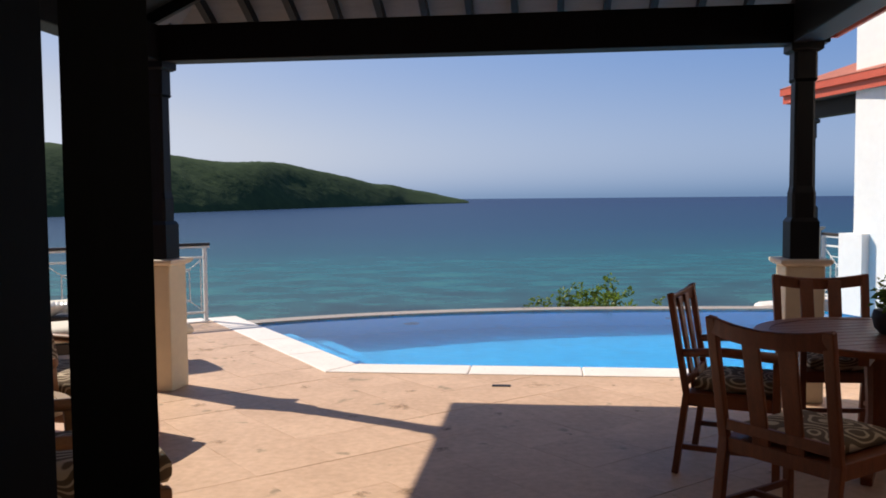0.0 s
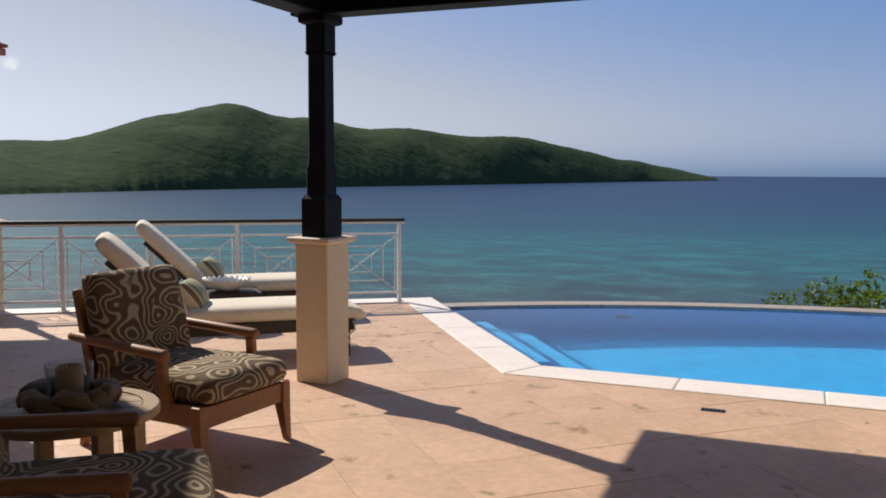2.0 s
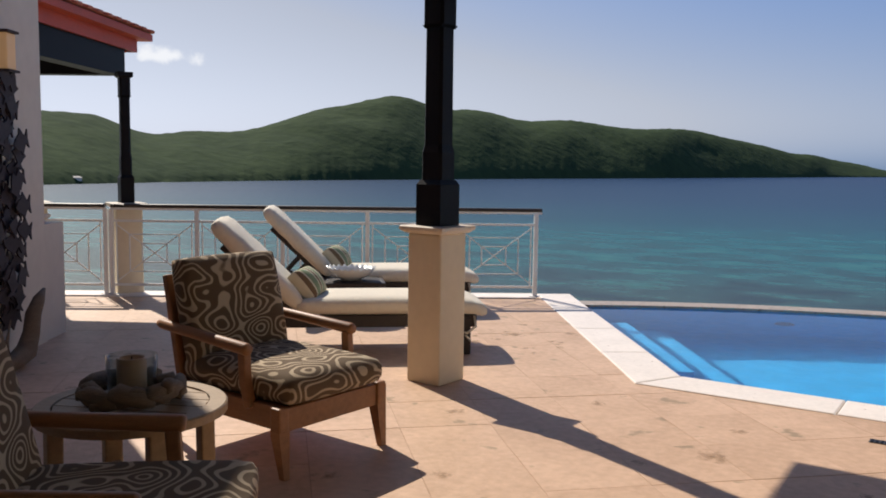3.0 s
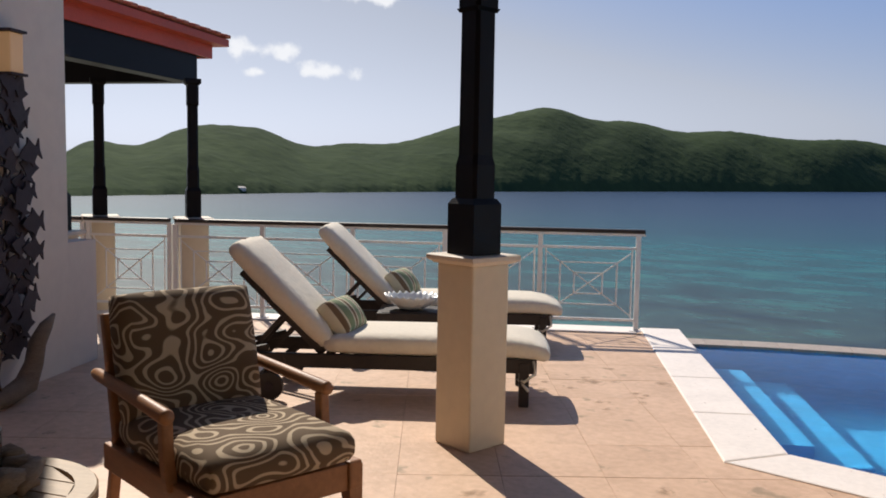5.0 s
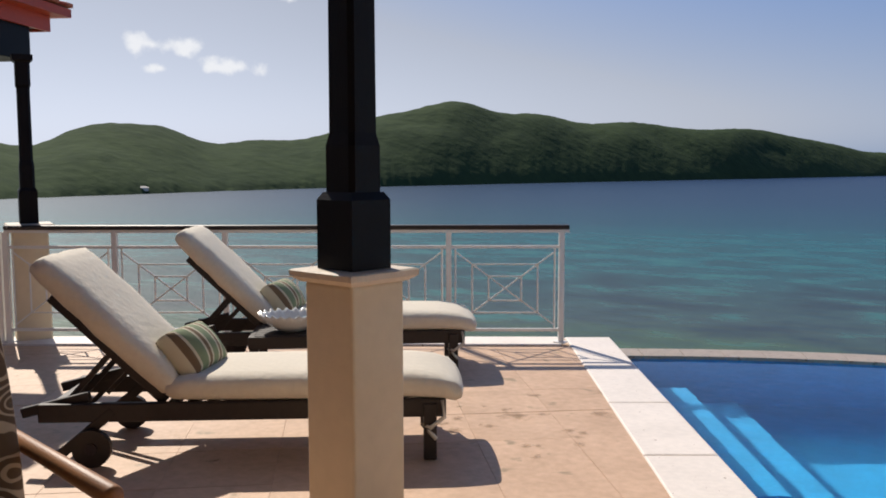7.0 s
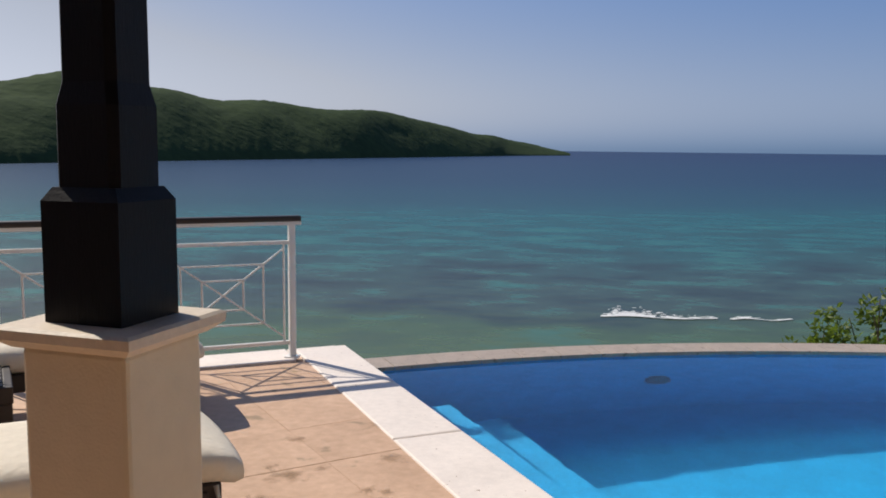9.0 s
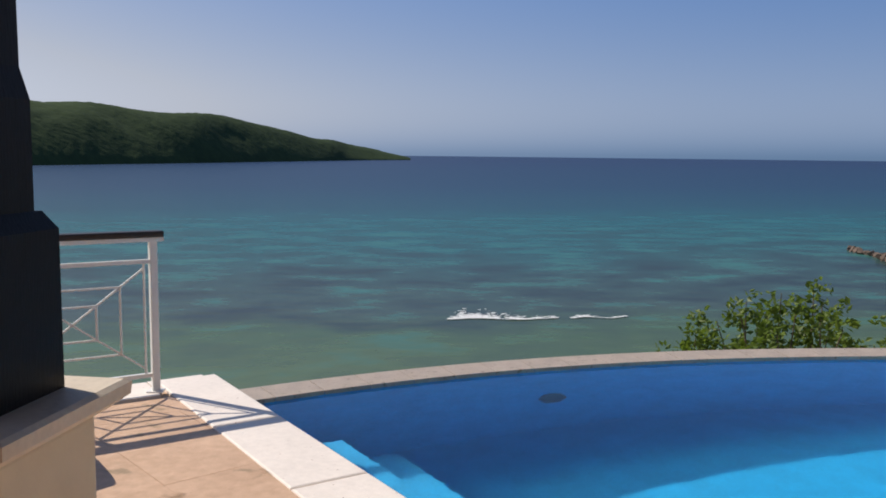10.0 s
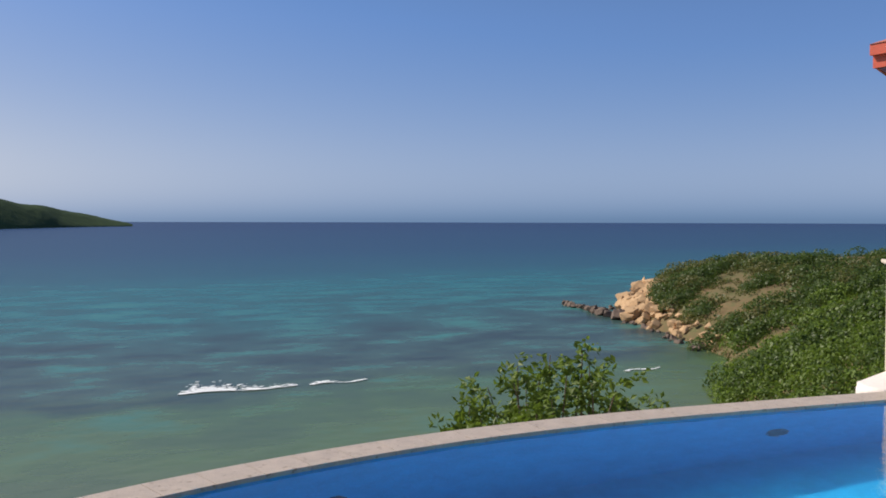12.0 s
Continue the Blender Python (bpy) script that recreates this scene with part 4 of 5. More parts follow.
    part("roof_covering", bm, M_ROOFTILE, roof, "red roof covering")


wing_across()


# ---- deck: slab under the tiles, kerb under the railing ----
def deck_base():
    bm = B()
    k0 = RAIL_END + 0.22 * RV + 0.02 * RU
    far = k0 - 7.5 * RU
    prism(bm, [tuple(p) for p in (D0 - 0.05 * DU, C_OUT, C_OUT + 9 * EX, Vector((9.6, -6.2)), Vector((-9.6, -6.2)), Vector((-11.5, 4.0)), far, k0)], -0.7, -0.013)
    solo("floor", bm, M_GROUT, "mortar bed under the terrace tiles", "floor", "structure")
    bm = B()
    a, b = RAIL_END + 0.12 * RV + 0.0 * RU, RAIL_END + 0.12 * RV - 6.4 * RU
    prism(bm, [tuple(p) for p in (a - 0.22 * RV, a + 0.12 * RV, b + 0.12 * RV, b - 0.22 * RV)], -0.01, 0.012)
    solo("kerb", bm, M_COPING, "pale stone kerb under the railing", "kerb", "structure")


deck_base()


# ---- lounge chairs ----
def lounge_chair(at, label):
    t = thing("lounge_chair", label, "chair", at, "patterned lounge chairs")
    for s in (-1, 1):
        y = 0.332 * s
        bm = B()
        square_stack(bm, [(0.017, 0.0), (0.024, 0.10), (0.031, 0.20), (0.031, 0.32)])
        bmesh.ops.translate(bm, vec=(-0.045, y, 0), verts=bm.verts)
        for v in bm.verts:
            v.co.x += 0.03 * max(0, 0.2 - v.co.z) / 0.2
        box(bm, -0.078, -0.012, y - 0.034, y + 0.030, 0.215, 0.336, 0.010)
        part("leg", bm, M_TEAK, t)
        bm = B()
        bar(bm, (-0.92, y * 0.90, 0.0), (-0.83, y * 0.90, 0.36), 0.042, 0.045, 0.006)
        bar(bm, (-0.83, y * 0.90, 0.33), (-0.945, y * 0.90, 0.865), 0.042, 0.042, 0.008)
        part("leg", bm, M_TEAK, t)
        bm = B()
        box(bm, -0.87, -0.06, y - 0.016, y + 0.016, 0.225, 0.335, 0.006)
        part("side_rail", bm, M_TEAK, t)
        bm = B()
        bar(bm, (-0.235, y * 1.04, 0.30), (-0.275, y * 1.04, 0.44), 0.05, 0.045, 0.008)
        bar(bm, (-0.272, y * 1.04, 0.425), (-0.28, y * 1.04, 0.56), 0.05, 0.045, 0.008)
        part("arm_support", bm, M_TEAK, t)
        bm = B()
        tube(bm, [(-0.95, y * 1.04, 0.615), (-0.92, y * 1.04, 0.615), (-0.6, y * 1.05, 0.598), (-0.255, y * 1.06, 0.578), (-0.24, y * 1.06, 0.577)], [0.020, 0.026, 0.027, 0.031, 0.025], 16)
        part("armrest", bm, M_TEAK, t, "rounded teak armrest", smooth=True)
    bm = B()
    box(bm, -0.055, -0.025, -0.30, 0.30, 0.215, 0.325, 0.006)
    part("front_rail", bm, M_TEAK, t)
    bm = B()
    box(bm, -0.86, -0.83, -0.31, 0.31, 0.225, 0.335, 0.006)
    part("back_rail", bm, M_TEAK, t)
    bm = B()
    box(bm, -0.012, 0.012, -0.29, 0.29, 0.0, 0.49, 0.004, Matrix.Translation((-0.855, 0, 0.36)) @ Matrix.Rotation(radians(-13), 4, "Y"))
    part("back_panel", bm, M_TEAK, t)
    bm = B()
    box(bm, -0.83, -0.06, -0.312, 0.312, 0.305, 0.322, 0.003)
    part("seat_board", bm, M_TEAK, t)
    bm = B()
    cushion(bm, 0.82, 0.645, 0.155, 0.016, Matrix.Translation((-0.395, 0, 0.400)))
    part("seat_cushion", bm, M_SWIRL, t, "brown and cream swirl-patterned cushion", smooth=True)
    bm = B()
    m = Matrix.Translation((-0.80, 0, 0.685)) @ Matrix.Rotation(radians(-104), 4, "Y")
    cushion(bm, 0.56, 0.64, 0.145, 0.014, m)
    part("back_cushion", bm, M_SWIRL, t, "brown and cream swirl-patterned cushion", smooth=True)
    return t


lounge_chair(pose(-1.575, 3.93, 0, 0, 0, -9), "teak lounge chair with brown and cream swirl cushions near the column")
lounge_chair(pose(-0.865, 2.485, 0, 0, 0, 36), "teak lounge chair with swirl-patterned cushions beside the round table")


# ---- round side table and what stands on it ----
def side_table(at):
    t = thing("side_table", "round slatted weathered teak side table", "table", at)
    R = 0.368
    bm = B()
    n = 40
    ring = [[bm.verts.new((r * math.cos(2 * math.pi * i / n), r * math.sin(2 * math.pi * i / n), z)) for i in range(n)] for r, z in ((R, 0.462), (R, 0.494), (R - 0.006, 0.50), (R - 0.07, 0.50), (R - 0.07, 0.462))]
    for a, b in zip(ring, ring[1:] + ring[:1]):
        for i in range(n):
            bm.faces.new((a[i], a[(i + 1) % n], b[(i + 1) % n], b[i]))
    part("rim", bm, M_TEAKPALE, t)
    r = R - 0.072
    for k in range(6):
        y0, y1 = -r + 2 * r * k / 6 + 0.004, -r + 2 * r * (k + 1) / 6 - 0.004
        ym = max(abs(y0), abs(y1))
        h0, h1 = math.sqrt(max(r * r - y0 * y0, 0.0004)), math.sqrt(max(r * r - y1 * y1, 0.0004))
        bm = B()
        prism(bm, [(-h0, y0), (h0, y0), (h1, y1), (-h1, y1)], 0.470, 0.498)
        part("slat", bm, M_TEAKPALE, t)
    for k in range(4):
        a = radians(45 + 90 * k)
        x, y = 0.295 * math.cos(a), 0.295 * math.sin(a)
        bm = B()
        bar(bm, (x * 1.02, y * 1.02, 0), (x, y, 0.462), 0.075, 0.06, 0.008, (math.cos(a), math.sin(a), 0))
        part("leg", bm, M_TEAKPALE, t)
    for s in (0, 1):
        bm = B()
        bar(bm, (0.25 * math.cos(radians(45 + 90 * s)), 0.25 * math.sin(radians(45 + 90 * s)), 0.16 + 0.022 * s), (-0.25 * math.cos(radians(45 + 90 * s)), -0.25 * math.sin(radians(45 + 90 * s)), 0.16 + 0.022 * s), 0.035, 0.02)
        part("stretcher", bm, M_TEAKPALE, t)
    return t


TB = Vector((-1.84, 2.91))
side_table(pose(TB.x, TB.y, 0, 0, 0, 20))


def wreath(at):
    t = thing("driftwood_wreath", "chunky grey-brown driftwood ring on the side table", "wreath", at)
    rnd = random.Random(5)
    for k in range(17):
        a = 2 * math.pi * k / 17
        r = 0.165 + rnd.uniform(-0.015, 0.015)
        c = Vector((r * math.cos(a), r * math.sin(a), 0.045 + rnd.uniform(-0.004, 0.02)))
        tang = Vector((-math.sin(a), math.cos(a), rnd.uniform(-0.25, 0.25)))
        bm = B()
        w = rnd.uniform(0.03, 0.042)
        tube(bm, [c - 0.085 * tang, c - 0.05 * tang + Vector((0, 0, 0.006)), c + 0.04 * tang, c + 0.085 * tang], [w * 0.6, w, w * 0.92, w * 0.55], 9)
        for v in bm.verts:
            v.co += 0.013 * noise.noise_vector(v.co * 34)
            v.co.z = max(v.co.z, 0.002)
        part("driftwood_piece", bm, M_DRIFT, t, smooth=True)


wreath(pose(TB.x, TB.y, 0.50))


def hurricane(at):
    t = thing("hurricane_lamp", "clear glass hurricane with a thick tan candle", "candle holder", at)
    bm = B()
    n = 32
    prof = [(0.095, 0.0), (0.098, 0.19), (0.094, 0.19), (0.091, 0.006), (0.0005, 0.006)]
    rings = [[bm.verts.new((r * math.cos(2 * math.pi * i / n), r * math.sin(2 * math.pi * i / n), z)) for i in range(n)] for r, z in prof]
    for a, b in zip(rings, rings[1:]):
        for i in range(n):
            bm.faces.new((a[i], a[(i + 1) % n], b[(i + 1) % n], b[i]))
    bm.faces.new(rings[0][::-1])
    g = part("glass", bm, M_GLASS, t, "clear glass cylinder", smooth=True)
    g.visible_shadow = False
    bm = B()
    lathe(bm, [(0.055, 0.007), (0.057, 0.012), (0.057, 0.178), (0.053, 0.183), (0.046, 0.178), (0.040, 0.155), (0.001, 0.150)], 28)
    part("candle", bm, M_CANDLE, t, "thick tan candle", smooth=True)
    bm = B()
    tube(bm, [(0, 0, 0.16), (0.002, 0, 0.185)], 0.002, 6)
    part("wick", bm, M_BLACK, t)


hurricane(pose(TB.x, TB.y, 0.50))


# ---- sun loungers ----
def lounger(at, label):
    t = thing("sun_lounger", label, "lounger", at, "sun loungers")
    W = 0.64
    for s in (-1, 1):
        y = s * (W / 2 - 0.03)
        bm = B()
        box(bm, 0.0, 1.98, y - 0.02, y + 0.02, 0.215, 0.308, 0.008)
        part("side_rail", bm, M_LOUNGER, t)
        bm = B()
        bar(bm, (1.90, y, 0), (1.90, y, 0.285), 0.065, 0.065, 0.006)
        part("leg", bm, M_LOUNGER, t)
        bm = B()
        bar(bm, (0.03, y, 0.0), (0.36, y, 0.27), 0.045, 0.05, 0.006)
        part("leg", bm, M_LOUNGER, t)
        bm = B()
        bar(bm, (-0.09, y * 0.9, 0.255), (0.24, y * 0.9, 0.335), 0.035, 0.05, 0.006)
        part("handle", bm, M_LOUNGER, t)
        bm = B()
        n = 24
        tube(bm, [(0.26, y * 1.12 - 0.018, 0.093), (0.26, y * 1.12 + 0.018, 0.093)], 0.093, n)
        wh = part("wheel", bm, M_LOUNGER, t, "dark round wheel")
        bm = B()
        tube(bm, [(0.26, y * 1.12 - 0.026, 0.093), (0.26, y * 1.12 + 0.026, 0.093)], 0.03, 12)
        part("hub", bm, M_METAL, wh)
        bm = B()
        bar(bm, (0.60, y * 0.86, 0.30), (0.065, y * 0.86, 0.825), 0.03, 0.05, 0.006)
        part("backrest_rail", bm, M_LOUNGER, t)
        bm = B()
        bar(bm, (0.06, y * 0.7, 0.24), (0.33, y * 0.7, 0.54), 0.02, 0.028)
        part("prop", bm, M_LOUNGER, t)
        bm = B()
        bar(bm, (0.18, y * 0.6, 0.24), (0.40, y * 0.6, 0.47), 0.018, 0.024)
        part("prop", bm, M_LOUNGER, t)
    for x in (0.03, 1.95):
        bm = B()
        box(bm, x - 0.022, x + 0.022, -W / 2 + 0.05, W / 2 - 0.05, 0.205, 0.28, 0.005)
        part("cross_rail", bm, M_LOUNGER, t)
    for k in range(14):
        x = 0.64 + 0.094 * k
        bm = B()
        box(bm, x - 0.03, x + 0.03, -W / 2 + 0.05, W / 2 - 0.05, 0.286, 0.302, 0.003)
        part("slat", bm, M_LOUNGER, t)
    for k in range(8):
        s = 0.05 + 0.088 * k
        x, z = 0.585 - s * 0.713, 0.315 + s * 0.701
        bm = B()
        box(bm, -0.03, 0.03, -W / 2 + 0.06, W / 2 - 0.06, -0.008, 0.008, 0.003, Matrix.Translation((x, 0, z)) @ Matrix.Rotation(radians(44.5), 4, "Y"))
        part("backrest_slat", bm, M_LOUNGER, t)
    # mattress: the flat part, drooping a little over the foot
    bm = B()
    cushion(bm, 1.49, W, 0.125, 0.016, Matrix.Translation((1.335, 0, 0.369)))
    for v in bm.verts:
        k = max(0, (v.co.x - 1.78) / 0.3)
        v.co.z -= 0.045 * k * k
    part("mattress", bm, M_CANVAS, t, "cream canvas mattress", smooth=True)
    bm = B()
    cushion(bm, 0.91, W, 0.125, 0.016, Matrix.Translation((0.322, 0, 0.684)) @ Matrix.Rotation(radians(44.5), 4, "Y"))
    for v in bm.verts:
        v.co += 0.009 * noise.noise_vector(v.co * 9)
    part("back_mattress", bm, M_CANVAS, t, "cream canvas back cushion", smooth=True)
    for s in (-1, 1):
        bm = B()
        y = s * (W / 2 - 0.01)
        tube(bm, [(1.96, y, 0.30), (1.97, y * 1.06, 0.22), (1.90, y * 1.10, 0.17), (1.86, y * 0.98, 0.18), (1.93, y * 1.08, 0.11)], 0.011, 6)
        part("tie", bm, M_CANVAS, t, "cream fabric tie", smooth=True)
    return t


LA = radians(36)
for foot, lab in ((Vector((-2.20, 6.79)), "dark wooden sun lounger with cream mattress beside the column"), (Vector((-3.08, 8.40)), "dark wooden sun lounger with cream mattress near the railing")):
    head = foot - 2.09 * Vector((math.cos(LA), math.sin(LA)))
    lounger(pose(head.x, head.y, 0, 0, 0, 36), lab)
    bm = B()
    cushion(bm, 0.27, 0.40, 0.11, 0.06, Matrix.Rotation(radians(-90), 4, "Y"))
    p = solo("pillow", bm, M_STRIPE, "small green and cream striped pillow on the lounger", "pillow", group="striped pillows", smooth=True)
    c = head + 0.685 * Vector((math.cos(LA), math.sin(LA))) - 0.02 * Vector((-math.sin(LA), math.cos(LA)))
    p.matrix_world = pose(c.x, c.y, 0.505, 0, -40, 36 - 12)


def low_table(at):
    t = thing("low_table", "low black-brown slatted table between the loungers", "table", at)
    for s in (-1, 1):
        bm = B()
        box(bm, -0.29, 0.29, s * 0.22 - 0.02, s * 0.22 + 0.02, 0.28, 0.36, 0.006)
        part("apron", bm, M_LOUNGER, t)
        bm = B()
        box(bm, s * 0.27 - 0.02, s * 0.27 + 0.02, -0.2, 0.2, 0.28, 0.36, 0.006)
        part("apron", bm, M_LOUNGER, t)
        for q in (-1, 1):
            bm = B()
            box(bm, s * 0.255 - 0.03, s * 0.255 + 0.03, q * 0.205 - 0.03, q * 0.205 + 0.03, 0, 0.28, 0.005)
            part("leg", bm, M_LOUNGER, t)
    for k in range(7):
        y = -0.2 + 0.4 * k / 6
        bm = B()
        box(bm, -0.25, 0.25, y - 0.028, y + 0.028, 0.338, 0.366, 0.004)
        part("slat", bm, M_LOUNGER, t)
    return t


LT = Vector((-3.80, 7.25))
low_table(pose(LT.x, LT.y, 0, 0, 0, 37))


def bowl(at):
    bm = B()
    n = 72
    rings = []
    for r, z in ((0.07, 0.0), (0.10, 0.012), (0.155, 0.045), (0.20, 0.085), (0.225, 0.118), (0.215, 0.119), (0.19, 0.092), (0.15, 0.058), (0.09, 0.024), (0.002, 0.016)):
        ring = []
        for i in range(n):
            a = 2 * math.pi * i / n
            k = max(0, (r - 0.1) / 0.12)
            rr = r * (1 + 0.035 * k * math.cos(24 * a))
            ring.append(bm.verts.new((rr * math.cos(a), 0.82 * rr * math.sin(a), z + 0.012 * k * math.cos(24 * a) * (r > 0.18))))
        rings.append(ring)
    for a, b in zip(rings, rings[1:]):
        for i in range(n):
            bm.faces.new((a[i], a[(i + 1) % n], b[(i + 1) % n], b[i]))
    bm.faces.new(rings[0][::-1])
    ob = solo("bowl", bm, M_BOWL, "white scalloped shell-shaped bowl on the low table", "bowl", smooth=True)
    ob.matrix_world = at


M_BOWL = mat("glazed_white", (0.72, 0.72, 0.70), 0.18, vary=0.05, scale=14)
bowl(pose(LT.x + 0.02, LT.y - 0.06, 0.366, 0, 0, 37))


# ---- dining table and chairs ----
def dining_chair(at, label, arms=True):
    t = thing("dining_chair", label, "chair", at, "dining chairs round the table")
    w = 0.275
    for s in (-1, 1):
        bm = B()
        bar(bm, (-0.06, s * w, 0), (0.0, s * w, 0.45), 0.035, 0.05, 0.005)
        bar(bm, (0.0, s * w, 0.43), (-0.09, s * w * 1.03, 0.99), 0.032, 0.05, 0.006)
        part("back_leg", bm, M_DINE, t)
        bm = B()
        bar(bm, (0.46, s * w, 0), (0.46, s * w, 0.66 if arms else 0.44), 0.04, 0.04, 0.006)
        part("front_leg", bm, M_DINE, t)
        bm = B()
        bar(bm, (0.0, s * w, 0.415), (0.46, s * w, 0.415), 0.024, 0.07, 0.004)
        part("seat_rail", bm, M_DINE, t)
        bm = B()
        bar(bm, (-0.03, s * w, 0.15), (0.46, s * w, 0.15), 0.022, 0.03, 0.004)
        part("stretcher", bm, M_DINE, t)
        bm = B()
        bar(bm, (0.005, s * 0.085, 0.43), (-0.085, s * 0.09, 0.95), 0.085, 0.016, 0.004, (1, 0, 0))
        part("splat", bm, M_DINE, t, "broad back splat")
        if not arms:
            continue
        bm = B()
        tube(bm, [(-0.04, s * w, 0.665), (0.2, s * w * 1.05, 0.685), (0.50, s * w * 1.03, 0.67)], [0.022, 0.026, 0.028], 10)
        part("armrest", bm, M_DINE, t, smooth=True)
    bm = B()
    last = None
    for k in range(9):
        y = w * 1.08 * (k / 4 - 1)
        c = -0.03 * (1 - (y / w) ** 2)
        ring = [bm.verts.new((-0.085 + c + u, y, 0.95 + 0.9 * c + v)) for u, v in ((-0.012, -0.034), (0.012, -0.034), (0.012, 0.034), (0.006, 0.04), (-0.006, 0.04), (-0.012, 0.034))]
        if last:
            for i in range(6):
                bm.faces.new((last[i], ring[i], ring[(i + 1) % 6], last[(i + 1) % 6]))
        else:
            bm.faces.new(ring)
        last = ring
    bm.faces.new(last[::-1])
    part("top_rail", bm, M_DINE, t)
    for x, z in ((0.0, 0.415), (0.46, 0.415)):
        bm = B()
        bar(bm, (x, -w, z), (x, w, z), 0.024, 0.065, 0.004)
        part("seat_rail", bm, M_DINE, t)
    bm = B()
    bar(bm, (-0.012, -w, 0.505), (-0.012, w, 0.505), 0.022, 0.05, 0.003)
    part("lower_back_rail", bm, M_DINE, t)
    bm = B()
    bar(bm, (0.2, -w, 0.15), (0.2, w, 0.15), 0.022, 0.03, 0.004)
    part("stretcher", bm, M_DINE, t)
    bm = B()
    box(bm, 0.0, 0.47, -w, w, 0.43, 0.45, 0.004)
    part("seat", bm, M_DINE, t)
    bm = B()
    cushion(bm, 0.45, 0.47, 0.07, 0.01, Matrix.Translation((0.245, 0, 0.487)))
    part("seat_cushion", bm, M_SWIRL, t, "brown patterned seat cushion", smooth=True)
    return t


TC = Vector((2.80, 3.62))
dining_chair(pose(1.83, 3.72, 0, 0, 0, -24), "dark reddish wooden dining armchair with patterned cushion")
dining_chair(pose(1.86, 2.40, 0, 0, 0, 36), "dark reddish wooden dining chair with two broad splats", False)
dining_chair(pose(2.83, 4.50, 0, 0, 0, -92), "dark reddish wooden dining armchair beyond the table")


def dining_table(at):
    t = thing("dining_table", "round dark reddish slatted wooden dining table", "table", at)
    R = 0.66
    bm = B()
    n = 56
    ring = [[bm.verts.new((r * math.cos(2 * math.pi * i / n), r * math.sin(2 * math.pi * i / n), z)) for i in range(n)] for r, z in ((R, 0.715), (R, 0.742), (R - 0.008, 0.75), (R - 0.09, 0.75), (R - 0.09, 0.715))]
    for a, b in zip(ring, ring[1:] + ring[:1]):
        for i in range(n):
            bm.faces.new((a[i], a[(i + 1) % n], b[(i + 1) % n], b[i]))
    part("rim", bm, M_DINE, t)
    r = R - 0.092
    for k in range(12):
        y0, y1 = -r + 2 * r * k / 12 + 0.003, -r + 2 * r * (k + 1) / 12 - 0.003
        h0, h1 = math.sqrt(max(r * r - y0 * y0, 0.001)), math.sqrt(max(r * r - y1 * y1, 0.001))
        bm = B()
        prism(bm, [(-h0, y0), (h0, y0), (h1, y1), (-h1, y1)], 0.722, 0.748)
        part("slat", bm, M_DINE, t)
    bm = B()
    tube(bm, [(0, 0, 0.05), (0, 0, 0.30), (0, 0, 0.69)], [0.09, 0.06, 0.08], 12)
    part("pedestal", bm, M_DINE, t)
    for k in range(4):
        a = radians(45 + 90 * k)
        bm = B()
        bar(bm, (0.05 * math.cos(a), 0.05 * math.sin(a), 0.13), (0.42 * math.cos(a), 0.42 * math.sin(a), 0.03), 0.06, 0.05, 0.008)
        part("foot", bm, M_DINE, t)
        bm = B()
        bar(bm, (0.0, 0.0, 0.69) if k == 0 else (0.05 * math.cos(a), 0.05 * math.sin(a), 0.69), (0.6 * math.cos(a), 0.6 * math.sin(a), 0.69), 0.05, 0.05)
        part("bearer", bm, M_DINE, t)


dining_table(pose(TC.x, TC.y, 0, 0, 0, 15))


def leaf_quads(rnd, centers, per, spread, size, bend=0.3, flat=1.0):
    """Leaves as small bent quads round given centres: vertices and faces."""
    vs, fs = [], []
    for c in centers:
        for _ in range(per):
            d = Vector((rnd.gauss(0, 1), rnd.gauss(0, 1), rnd.gauss(0, 1) * flat))
            p = Vector(c) + d.normalized() * spread * rnd.random() ** 0.5
            a = Vector((rnd.gauss(0, 1), rnd.gauss(0, 1), rnd.gauss(0.25, 0.6))).normalized()
            b = a.cross(Vector((rnd.gauss(0, 1), rnd.gauss(0, 1), rnd.gauss(0, 1)))).normalized()
            s = size * rnd.uniform(0.6, 1.3)
            k = len(vs)
            nrm = a.cross(b)
            vs += [tuple(p), tuple(p + a * s * 0.5 + b * s * 0.28 + nrm * s * 0.08), tuple(p + a * s - nrm * s * bend * 0.3), tuple(p + a * s * 0.5 - b * s * 0.28 + nrm * s * 0.08)]
            fs.append((k, k + 1, k + 2, k + 3))
    return vs, fs


def leaves_object(name, vs, fs, material, parent=None):
    me = bpy.data.meshes.new(name)
    me.from_pydata(vs, [], fs)
    me.materials.append(material)
    ob = new(name, me)
    if parent:
        ob.parent = parent
    return ob


def centrepiece(at):
    t = thing("potted_plant", "small green plant in a dark pot on the dining table", "plant", at)
    bm = B()
    lathe(bm, [(0.06, 0), (0.09, 0.03), (0.105, 0.09), (0.095, 0.13), (0.08, 0.128)], 24)
    part("pot", bm, M_METAL, t, "dark round pot", smooth=True)
    rnd = random.Random(8)
    cs = [(rnd.uniform(-0.07, 0.07), rnd.uniform(-0.07, 0.07), 0.15 + rnd.uniform(0, 0.13)) for _ in range(26)]
    vs, fs = leaf_quads(rnd, cs, 7, 0.05, 0.055)
    leaves_object("foliage", vs, fs, M_LEAF, t)


centrepiece(pose(TC.x + 0.06, TC.y - 0.02, 0.75))


# ---- on and by the shaded wall ----
WALL_M = Matrix(((WD.x, 0, WN.x, W0.x), (WD.y, 0, WN.y, W0.y), (0, 1, 0, 0), (0, 0, 0, 1)))     # along the wall, up, out of it


